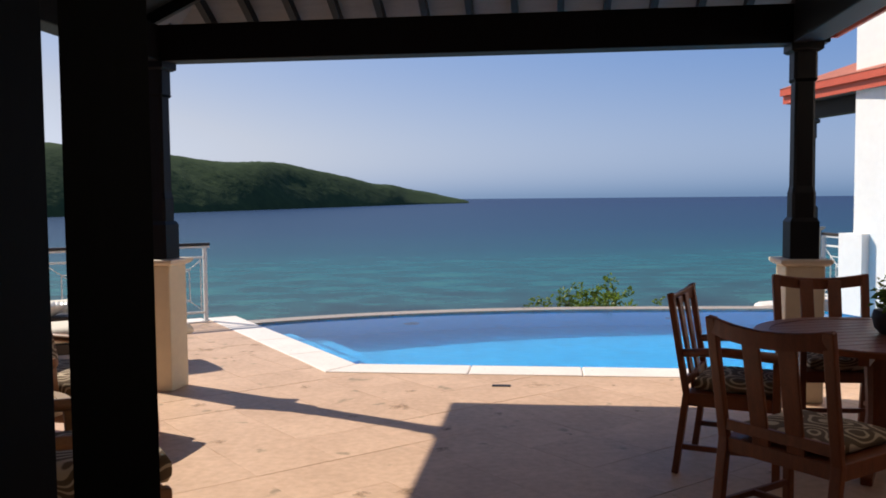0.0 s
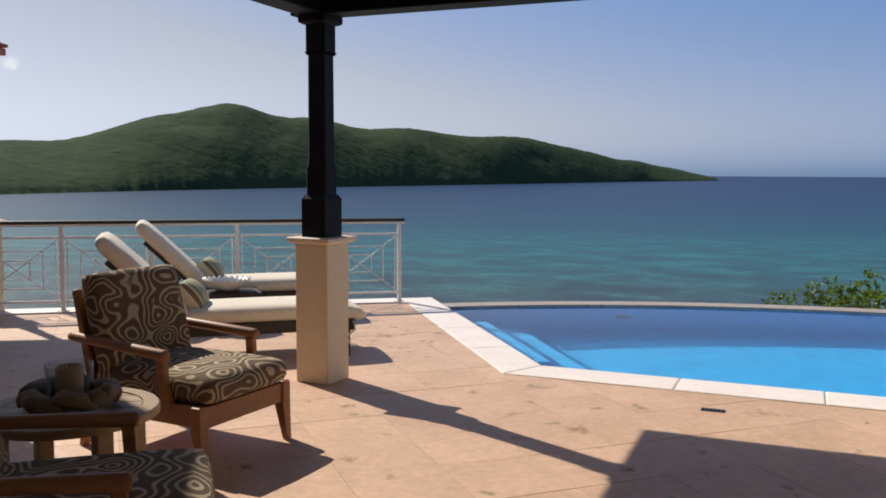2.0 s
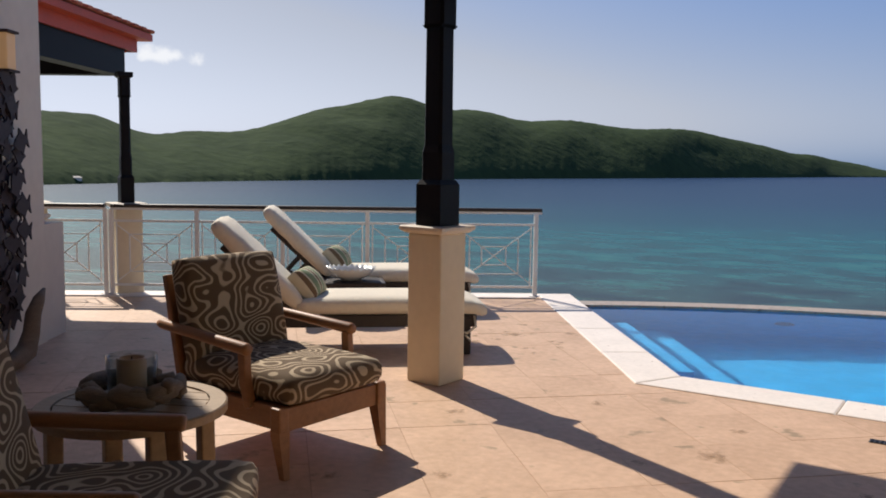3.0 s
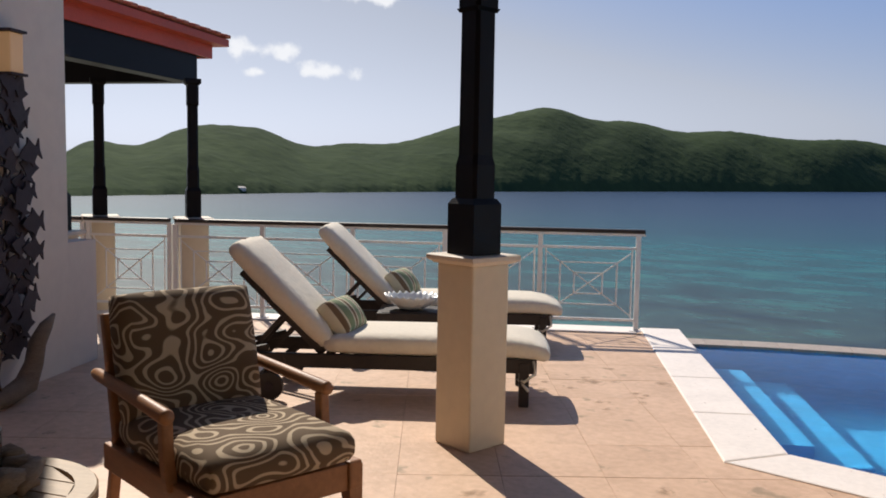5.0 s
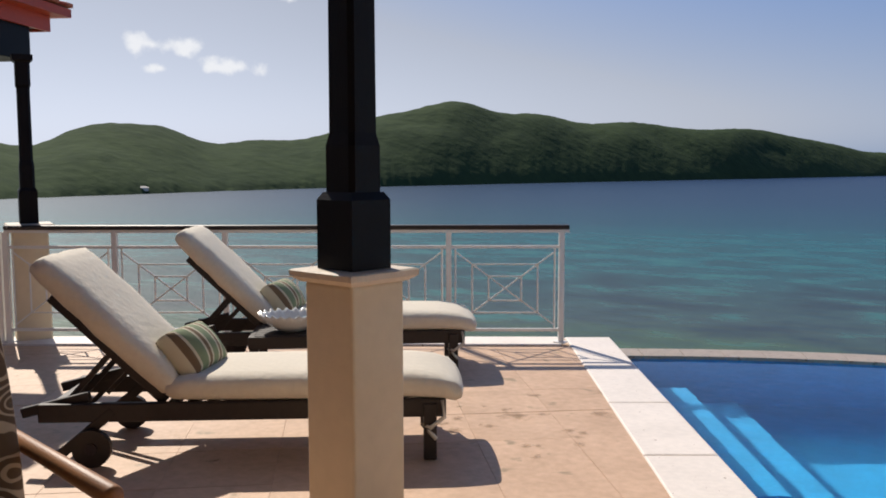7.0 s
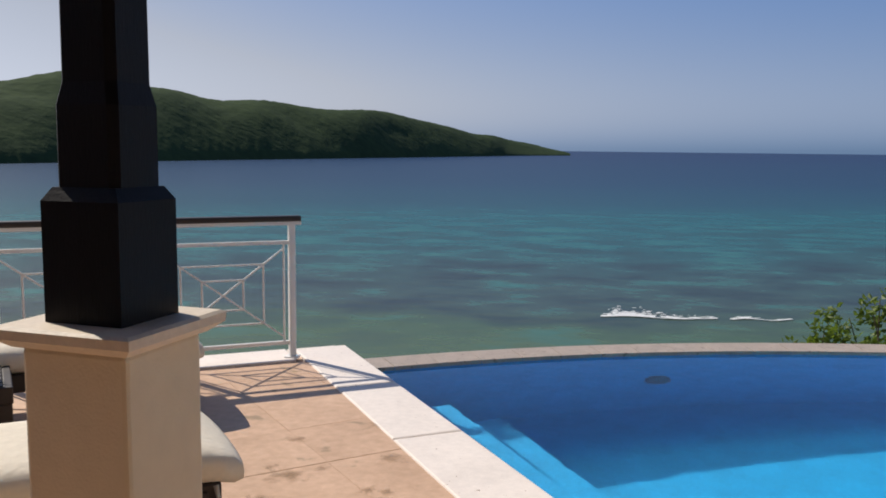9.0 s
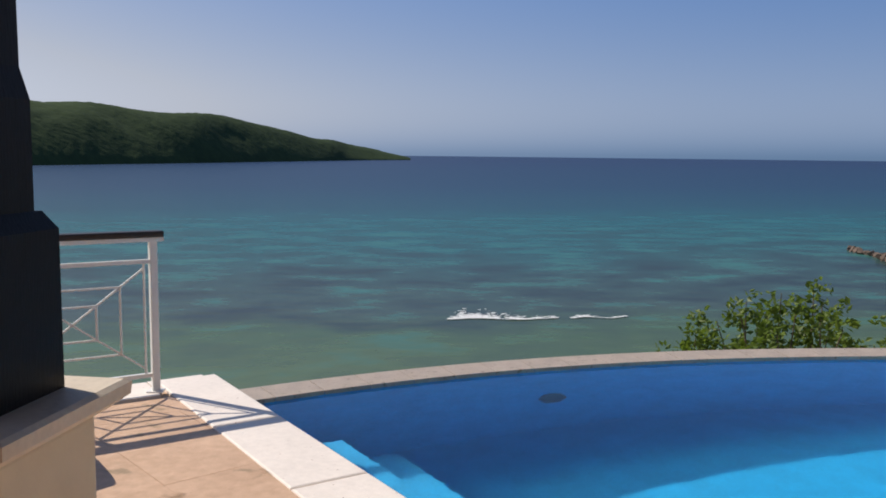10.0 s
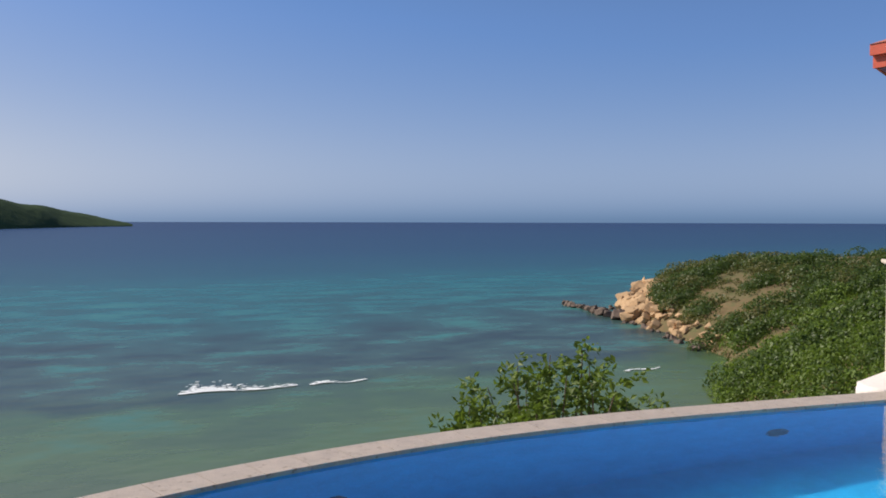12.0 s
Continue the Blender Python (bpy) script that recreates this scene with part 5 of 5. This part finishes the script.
def fish_wall():
    t = thing("fish_wall_sculpture", "tall dark bronze cluster of swimming fish on the wall", "sculpture", WALL_M @ Matrix.Translation((0.70, 1.15, 0.0)))
    rnd = random.Random(11)
    body = [(-0.15, 0.0), (-0.10, 0.045), (-0.03, 0.075), (0.0, 0.12), (0.035, 0.07), (0.08, 0.03), (0.13, 0.085), (0.115, 0.0), (0.13, -0.085), (0.08, -0.03), (0.035, -0.07), (-0.01, -0.125), (-0.03, -0.075), (-0.10, -0.045)]
    for k in range(45):
        v = (k % 15) / 14 * 1.62 - 0.81
        half = 0.25 * max(0.12, 1 - (abs(v + 0.02) / 0.86) ** 1.7)
        u = (-0.75, 0.0, 0.75)[k // 15] * half + rnd.uniform(-0.05, 0.05)
        v += rnd.uniform(-0.05, 0.05)
        bm = B()
        sc = rnd.uniform(0.66, 0.86)
        ps = [(sc * x, sc * y) for x, y in body]
        prism(bm, ps, 0, 0.012)
        a = rnd.uniform(-0.4, 0.4) + (math.pi / 2 if rnd.random() < 0.25 else 0)
        bmesh.ops.transform(bm, matrix=Matrix.Translation((u, v, 0.025 + 0.022 * (k % 3) + 0.012 * (k % 2))) @ Matrix.Rotation(a + math.pi, 4, "Z") @ Matrix.Rotation(rnd.uniform(-0.12, 0.12), 4, "Y"), verts=bm.verts)
        part("fish", bm, M_METAL, t)
    bm = B()
    tube(bm, [(0, -0.8, 0.012), (0.0, 0.8, 0.012)], 0.011, 8)
    part("stem", bm, M_METAL, t)


fish_wall()


def sconce():
    t = thing("wall_lamp", "lit bronze wall lamp with a frosted amber shade", "lamp", WALL_M @ Matrix.Translation((0.69, 2.19, 0.0)) @ Matrix.Diagonal((0.8, 0.85, 0.9, 1)))
    bm = B()
    box(bm, -0.11, 0.11, -0.17, 0.17, 0.0, 0.02, 0.004)
    part("back_plate", bm, M_METAL, t)
    bm = B()
    box(bm, -0.085, 0.085, -0.15, 0.145, 0.022, 0.12, 0.012)
    part("shade", bm, M_GLOW, t, "frosted amber glass shade")
    for y in (0.158, -0.158):
        bm = B()
        box(bm, -0.105, 0.105, y - 0.010, y + 0.010, 0.02, 0.14, 0.003)
        part("band", bm, M_METAL, t)


sconce()


def driftwood():
    t = thing("driftwood", "upright curved piece of pale driftwood by the wall", "driftwood", pose(*(W0 + 0.95 * WD + 0.20 * WN), 0))
    bm = B()
    wd = Vector((WD.x, WD.y, 0))
    up = Vector((0, 0, 1))
    tube(bm, [0.30 * wd + 0.05 * up, 0.05 * wd + 0.06 * up, -0.14 * wd + 0.10 * up, -0.22 * wd + 0.22 * up, -0.26 * wd + 0.34 * up, -0.36 * wd + 0.44 * up, -0.46 * wd + 0.50 * up], [0.04, 0.06, 0.07, 0.06, 0.055, 0.045, 0.012], 10)
    for v in bm.verts:
        v.co += 0.015 * noise.noise_vector(v.co * 9)
        v.co.z = max(v.co.z, 0.001)
    part("trunk", bm, M_DRIFT, t, smooth=True)
    bm = B()
    tube(bm, [0.22 * wd + 0.05 * up, 0.26 * wd + 0.20 * up, 0.20 * wd + 0.30 * up], [0.025, 0.016, 0.006], 7)
    tube(bm, [0.10 * wd + 0.06 * up, 0.14 * wd + 0.22 * up, 0.08 * wd + 0.36 * up], [0.022, 0.014, 0.005], 7)
    part("twig", bm, M_DRIFT, t, smooth=True)


driftwood()


def floor_grille(x, y):
    t = thing("floor_drain", "small dark metal drain grille set in the tiles", "drain", pose(x, y, 0.0, 0, 0, -4))
    bm = B()
    box(bm, -0.075, 0.075, -0.035, 0.035, 0.001, 0.004)
    part("frame", bm, M_GRILLE, t)
    for k in range(6):
        bm = B()
        box(bm, -0.06 + 0.024 * k - 0.006, -0.06 + 0.024 * k + 0.006, -0.026, 0.026, 0.004, 0.0065)
        part("slot_bar", bm, M_BLACK, t)


floor_grille(0.745, 5.69)


# ---- land, bushes, rocks ----
def shore_x(y):
    """The cove's shoreline on the promontory's side."""
    return float(np.interp(y, (-40, 34, 50, 64, 76, 84, 92, 108, 120, 131), (-30, 20, 31, 42, 49.5, 53.5, 55, 58.5, 64.5, 70))) + 0.6 * math.sin(y * 0.75)


def land(x, y):
    q = math.hypot(x / 1.25, y + 2.0) - 13.2
    h1 = min(-2.65, -1.5 - 0.44 * q)
    d = min((x - shore_x(y)) * 0.8, (130 - y) * 1.2)
    top = 8.7 - 2.4 * min(max((95 - y) / 70, 0), 1) - 0.03 * max(0, x - 80)
    h2 = SEA_Z - 0.8 + (top + 0.8) * (1 - math.exp(-max(d, 0) / 9.0)) if d > -2 else -20
    return max(h1, h2)


def hillside(x, y):
    """The land with its small humps."""
    z = land(x, y)
    if z > -12 and math.hypot(x / 1.25, y + 2.0) > 14.5:
        z += 0.45 * noise.noise((x * 0.16, y * 0.16, 0)) + 0.7 * noise.noise((x * 0.05, y * 0.05, 3))
    return z


def ground():
    bm = B()
    st = 2.0
    nx, ny = 100, 88
    grid = [[None] * (ny + 1) for _ in range(nx + 1)]
    for i in range(nx + 1):
        for j in range(ny + 1):
            x, y = -46 + st * i, -38 + st * j
            grid[i][j] = bm.verts.new((x, y, hillside(x, y)))
    for i in range(nx):
        for j in range(ny):
            bm.faces.new((grid[i][j], grid[i + 1][j], grid[i + 1][j + 1], grid[i][j + 1]))
    solo("ground", bm, M_SOIL, "dry scrubby hillside and promontory above the cove", "ground", "structure", smooth=True)


ground()


def rock_mesh(seed, name, material):
    """A broken boulder: a ball cut by flat faces, roughened."""
    rnd = random.Random(seed)
    bm = B()
    bmesh.ops.create_icosphere(bm, subdivisions=3, radius=1)
    cuts = [(Vector((rnd.gauss(0, 1), rnd.gauss(0, 1), rnd.gauss(0.1, 0.8))).normalized(), rnd.uniform(0.36, 0.72)) for _ in range(20)]
    for v in bm.verts:
        for n, d in cuts:
            k = v.co.dot(n) - d
            if k > 0:
                v.co -= k * n
        v.co *= 1 + 0.07 * noise.noise(v.co * 4 + Vector((seed, 0, 0)))
        v.co.z = max(v.co.z, -0.55)
    return mesh_of(bm, name, material)


def rocks():
    rnd = random.Random(21)
    dark = [rock_mesh(k, "rock_dark", M_ROCK) for k in range(4)]
    ochre = [rock_mesh(k + 9, "rock_ochre", M_ORANGE) for k in range(4)]

    def put(me, x, y, z, s, lab, grp):
        ob = tagged(new("rock", me), lab, "rock", grp)
        ob.matrix_world = Matrix.Translation((x, y, z)) @ Matrix.Rotation(rnd.uniform(0, 6.3), 4, "Z") @ Matrix.Diagonal((s * rnd.uniform(0.8, 1.4), s * rnd.uniform(0.8, 1.3), s * rnd.uniform(0.55, 0.9), 1))
    for k in range(40):
        u = rnd.random()
        put(rnd.choice(dark), 60.6 - 2.6 * u + 2.6 * rnd.random() * u, 130 - 20 * u + rnd.uniform(-1.4, 1.4), SEA_Z + 0.2 + 0.35 * u, 0.6 + 0.7 * rnd.random() * (0.5 + u), "dark wet rock off the promontory's tip", "dark shore rocks")
    for k in range(46):
        y = rnd.uniform(82, 126)
        x = shore_x(y) - 0.6 + rnd.uniform(0, 1.5)
        put(rnd.choice(dark), x - 0.5, y, SEA_Z + 0.1, rnd.uniform(0.3, 0.75), "dark wet rock at the waterline", "dark shore rocks")
    for k in range(170):
        y = 80 + 48 * rnd.random() ** 0.6
        up = rnd.random() ** 1.6
        x = shore_x(y) + 1.0 + 7.5 * up * (0.35 + 0.65 * max(0, (y - 95) / 33))
        put(rnd.choice(ochre), x - 0.5, y, hillside(x, y) + 0.1, rnd.uniform(0.5, 1.6) * (0.75 + 0.95 * max(0, (y - 96) / 32)), "ochre boulder on the promontory's slope", "ochre boulders")


rocks()


def dome_leaves(rnd, c, r, n, size):
    """Leaves over a rounded bush, most of them facing outwards."""
    vs, fs = [], []
    c = Vector(c)
    for _ in range(n):
        d = Vector((rnd.gauss(0, 1), rnd.gauss(0, 1), abs(rnd.gauss(0, 1)) - 0.25)).normalized()
        lump = 1 + 0.28 * noise.noise(d * 1.9 + c * 0.7)
        p = c + Vector((d.x, d.y, 0.72 * d.z)) * r * lump * (1 - 0.22 * rnd.random() ** 2)
        nrm = (d + 0.55 * Vector((rnd.gauss(0, 1), rnd.gauss(0, 1), rnd.gauss(0, 1)))).normalized()
        a = nrm.cross(Vector((rnd.gauss(0, 1), rnd.gauss(0, 1), rnd.gauss(0, 1)))).normalized() * size * rnd.uniform(0.6, 1.25)
        b = nrm.cross(a) * 0.6
        k = len(vs)
        vs += [tuple(p - 0.5 * a), tuple(p + 0.5 * b), tuple(p + 0.5 * a), tuple(p - 0.5 * b)]
        fs.append((k, k + 1, k + 2, k + 3))
    return vs, fs


def scrub():
    rnd = random.Random(33)
    sets = {0: ([], []), 1: ([], []), 2: ([], [])}
    for k in range(9500):
        x, y = rnd.uniform(14, 130), rnd.uniform(12, 129)
        if k < 2600:
            x, y = rnd.uniform(14, 60), rnd.uniform(14, 70)
        elif k < 5200:
            x, y = rnd.uniform(40, 90), rnd.uniform(52, 126)
        d = x - shore_x(y)
        if d < (0.6 if y < 84 else 2.8 + 5 * max(0, (y - 100) / 22)):
            continue
        if math.hypot(x / 1.25, y + 2) - 13.2 < 3:
            continue
        cover = noise.noise((x * 0.11, y * 0.11, 8)) + 0.7 * noise.noise((x * 0.26, y * 0.26, 2))
        if y < 58:
            r, kind = rnd.uniform(0.5, 1.35), 2 if rnd.random() < 0.7 else 0
        elif y < 76 and cover > -0.2:
            r, kind = rnd.uniform(0.9, 2.2), 0 if rnd.random() < 0.6 else 2
        elif cover > 0.12:
            r, kind = rnd.uniform(0.7, 2.1), 0 if rnd.random() < 0.75 else 1
        elif rnd.random() < (0.85 if cover > -0.12 else 0.5):
            r, kind = rnd.uniform(0.3, 0.75), 1 if rnd.random() < 0.75 else 0
        else:
            continue
        vs, fs = sets[kind]
        a, b = dome_leaves(rnd, (x, y, hillside(x, y) + 0.2 * r), r, int(12 + 62 * r * r), 0.20 + 0.07 * r)
        o = len(vs)
        vs += a
        fs += [tuple(i + o for i in f) for f in b]
    for kind, (m, lab) in {0: (M_SCRUB, "dark green rounded scrub over the promontory"), 1: (M_SCRUB2, "dry olive scrub over the promontory"), 2: (M_LEAF, "fresh green bushes on the near slope")}.items():
        vs, fs = sets[kind]
        tagged(leaves_object("scrub", vs, fs, m), lab, "scrub", "", "stuff")


scrub()


def bush(at, seed, width, height, label):
    t = thing("bush", label, "bush", at)
    rnd = random.Random(seed)
    tips = []
    for k in range(22):
        bm = B()
        a = rnd.uniform(0, 2 * math.pi)
        r = width * rnd.random() ** 0.5
        h = height * (1 - 0.14 * (r / width) ** 2) * rnd.uniform(0.80, 1.0) * (1 + 0.05 * math.sin(3 * a + seed))
        p0 = Vector((0.12 * math.cos(a), 0.12 * math.sin(a), 0))
        p3 = Vector((r * math.cos(a), r * math.sin(a), h))
        p1 = p0 + Vector((0.25 * r * math.cos(a), 0.25 * r * math.sin(a), 0.4 * h))
        p2 = p1.lerp(p3, 0.55) + Vector((rnd.gauss(0, 0.06), rnd.gauss(0, 0.06), 0.05))
        tube(bm, [p0, p1, p2, p3], [0.028, 0.02, 0.012, 0.004], 6)
        part("stem", bm, M_BARK, t, "thin grey-brown stem")
        for q in (0.2, 0.42, 0.58, 0.70, 0.80, 0.90, 1.0):
            c = p1.lerp(p3, q) if q < 0.6 else p2.lerp(p3, (q - 0.55) / 0.45)
            tips.append(c + Vector((rnd.gauss(0, 0.09), rnd.gauss(0, 0.09), rnd.gauss(0, 0.06))))
            tips.append(c + Vector((rnd.gauss(0, 0.12), rnd.gauss(0, 0.12), rnd.gauss(0, 0.08))))
    vs, fs = leaf_quads(rnd, tips, 13, 0.085, 0.085)
    leaves_object("crown", vs, fs, M_LEAF, t)


bush(pose(2.38, 12.6, -2.75), 5, 0.88, 2.99, "leafy green bush just beyond the pool's edge")
bush(pose(3.25, 12.75, -2.75), 6, 0.5, 2.52, "low green bush beyond the pool's edge")
bush(pose(1.45, 12.5, -2.75), 9, 0.36, 2.58, "small green bush beyond the pool's edge")


def foam():
    rnd = random.Random(2)
    vs, fs = [], []
    for x0, x1, y0, deep, dens in ((0.6, 9.6, 74.6, 1.5, 1900), (10.8, 15.6, 75.6, 0.5, 380), (38.5, 42.5, 73.5, 0.4, 120)):
        for _ in range(dens):
            u = rnd.random()
            x = x0 + (x1 - x0) * u
            back = rnd.expovariate(1.0) * deep * (0.12 + 0.55 * (1 - u) ** 1.3 * min(1, 6 * u))
            y = y0 + 0.35 * math.sin(u * 7) + 0.8 * u + back
            if noise.noise((x * 0.9, y * 1.7, 1.0)) < -0.12 - 0.25 * (back < 0.12):
                continue
            r = rnd.uniform(0.03, 0.15) * (1.0 - 0.4 * u)
            k = len(vs)
            n = 7
            ph = rnd.random() * 6
            z = SEA_Z + 0.05 + 0.02 * rnd.random()
            for i in range(n):
                a = 2 * math.pi * i / n + ph
                rr = r * rnd.uniform(0.6, 1.2)
                vs.append((x + 2.0 * rr * math.cos(a), y + rr * math.sin(a), z))
            fs.append(tuple(range(k, k + n)))
    tagged(leaves_object("wave_foam", vs, fs, M_FOAM), "white foam of a small breaking wave", "foam", "", "stuff")


foam()


def far_house():
    a = radians(51.8)
    x, y = -492 * math.sin(a), 492 * math.cos(a)
    t = thing("house", "small white house low on the far hillside", "house", pose(x, y + 3, -10.6, 0, 0, 50) @ Matrix.Diagonal((0.6, 0.6, 0.6, 1)))
    bm = B()
    box(bm, -4.5, 4.5, -2.5, 2.5, 0, 3.0)
    part("wall", bm, M_WHITEWALL, t)
    bm = B()
    square = [(-5, -3), (5, -3), (5, 3), (-5, 3)]
    lo = [bm.verts.new((px, py, 3.0)) for px, py in square]
    hi = [bm.verts.new((-2.5, 0, 4.4)), bm.verts.new((2.5, 0, 4.4))]
    for f in ((lo[0], lo[1], hi[1], hi[0]), (lo[1], lo[2], hi[1]), (lo[2], lo[3], hi[0], hi[1]), (lo[3], lo[0], hi[0])):
        bm.faces.new(f)
    bm.faces.new(lo[::-1])
    part("roof", bm, M_WHITEWALL, t)


far_house()


def far_wall():
    bm = B()
    box(bm, -9, 9, -0.2, 0.2, 0, 1.0)
    ob = solo("garden_wall", bm, M_WHITEWALL, "long low pale wall on the promontory's top", "wall", "structure")
    ob.matrix_world = pose(100, 92, hillside(100, 92) + 0.5, 0, 0, -35)


far_wall()


# ---- terrace tiles ----
def clip(poly, p, n):
    """The part of a polygon on the side of the line through p to which n points."""
    out = []
    for a, b in zip(poly, poly[1:] + poly[:1]):
        da, db = (a - p).dot(n), (b - p).dot(n)
        if da >= 0:
            out.append(a)
        if (da > 0 > db) or (da < 0 < db):
            out.append(a + (b - a) * (da / (da - db)))
    return out


def tiles():
    floor = bpy.data.objects["floor"]
    size, g = 0.515, 0.0018
    rot = radians(39.5)
    ux, uy = Vector((math.cos(rot), math.sin(rot))), Vector((-math.sin(rot), math.cos(rot)))
    rest = B()
    made = []
    for i in range(-24, 25):
        for j in range(-18, 26):
            c = Vector((-0.558, 4.092)) + (i + 0.5) * size * ux + (j + 0.5) * size * uy
            if not (-8.6 < c.x < 6.5 and -2.6 < c.y < 10.4):
                continue
            h = size / 2 - g / 2
            q = [c + sx * h * ux + sy * h * uy for sx, sy in ((-1, -1), (1, -1), (1, 1), (-1, 1))]
            q = clip(q, RAIL_END - 0.12 * RV, -RV)
            if len(q) < 3:
                continue
            left = [(p - D0).dot(DN) < 0 for p in q]
            polys = [q]
            if not all(left):
                below = clip(q, N0, -EY)
                above = clip(clip(q, N0, EY), D0, -DN)
                polys = [below, above]
            for p in polys:
                if len(p) < 3:
                    continue
                area = abs(sum(a.x * b.y - b.x * a.y for a, b in zip(p, p[1:] + p[:1]))) / 2
                if area < 0.004:
                    continue
                near = (c - Vector((-1.0, 4.5))).length
                made.append((near, c, p))
    made.sort(key=lambda r: r[0])
    full = None
    for k, (near, c, p) in enumerate(made):
        dz = 0.0012 * math.sin(12.9 * c.x + 78.2 * c.y)
        if k < 300:
            bm = B()
            prism(bm, [tuple(v - c) for v in p], -0.0125, dz)
            ob = part("tile", bm, M_TILE, floor)
            ob.location = (c.x, c.y, 0)
        else:
            prism(rest, [tuple(v) for v in p], -0.0125, dz)
    tagged(part("tiles", rest, M_TILE, floor), kind="stuff")


tiles()


# ---- worn, stained patches in the stone ----
def stain_mat():
    m = bpy.data.materials.new("stone_stain")
    m.use_nodes = True
    n, l = m.node_tree.nodes, m.node_tree.links
    p = n["Principled BSDF"]
    p.inputs["Base Color"].default_value, p.inputs["Roughness"].default_value = (0.26, 0.17, 0.085, 1), 0.8
    tc, info = n.new("ShaderNodeTexCoord"), n.new("ShaderNodeObjectInfo")
    ln = n.new("ShaderNodeVectorMath")
    ln.operation = "LENGTH"
    l.new(tc.outputs["Object"], ln.inputs[0])
    nz = n.new("ShaderNodeTexNoise")
    nz.noise_dimensions = "4D"
    nz.inputs["Scale"].default_value, nz.inputs["Detail"].default_value = 16.0, 7
    l.new(tc.outputs["Object"], nz.inputs["Vector"])
    w = n.new("ShaderNodeMath")
    w.operation, w.inputs[1].default_value = "MULTIPLY", 50.0
    l.new(info.outputs["Random"], w.inputs[0])
    l.new(w.outputs[0], nz.inputs["W"])
    k = n.new("ShaderNodeMath")
    k.operation, k.inputs[1].default_value = "MULTIPLY_ADD", -3.2
    l.new(ln.outputs["Value"], k.inputs[0])
    l.new(nz.outputs[0], k.inputs[2])
    r = n.new("ShaderNodeMapRange")
    r.inputs[1].default_value, r.inputs[2].default_value, r.inputs[3].default_value, r.inputs[4].default_value = 0.20, 0.55, 0.0, 0.5
    l.new(k.outputs[0], r.inputs[0])
    l.new(r.outputs[0], p.inputs["Alpha"])
    return m


M_STAIN = stain_mat()


def stains():
    floor = bpy.data.objects["floor"]
    rnd = random.Random(14)
    spots = [(-0.83, 5.62, 0.5), (0.03, 5.48, 0.45), (0.0, 4.97, 0.8), (1.06, 5.71, 1.2), (-2.18, 7.33, 0.9), (-1.77, 7.63, 0.6), (-2.3, 7.8, 0.5), (-1.95, 8.1, 0.5), (-2.1, 8.5, 0.4), (-1.5, 5.0, 0.5)]
    spots += [(rnd.uniform(-4.5, 2.6), rnd.uniform(2.6, 5.9), rnd.uniform(0.25, 0.7)) for _ in range(26)]
    spots += [(-1.0 - 1.9 * u + rnd.uniform(-1.2, -0.1), 6.3 + 3.0 * u, rnd.uniform(0.2, 0.5)) for u in (rnd.random() for _ in range(22))]
    for x, y, s in spots:
        bm = B()
        bm.faces.new([bm.verts.new((a, b, 0)) for a, b in ((-0.16, -0.14), (0.16, -0.14), (0.16, 0.14), (-0.16, 0.14))])
        ob = part("stain", bm, M_STAIN, floor)
        ob.matrix_basis = Matrix.Translation((x, y, 0.0035)) @ Matrix.Rotation(rnd.uniform(0, 3), 4, "Z") @ Matrix.Diagonal((s * rnd.uniform(0.9, 1.5), s, 1, 1))


stains()
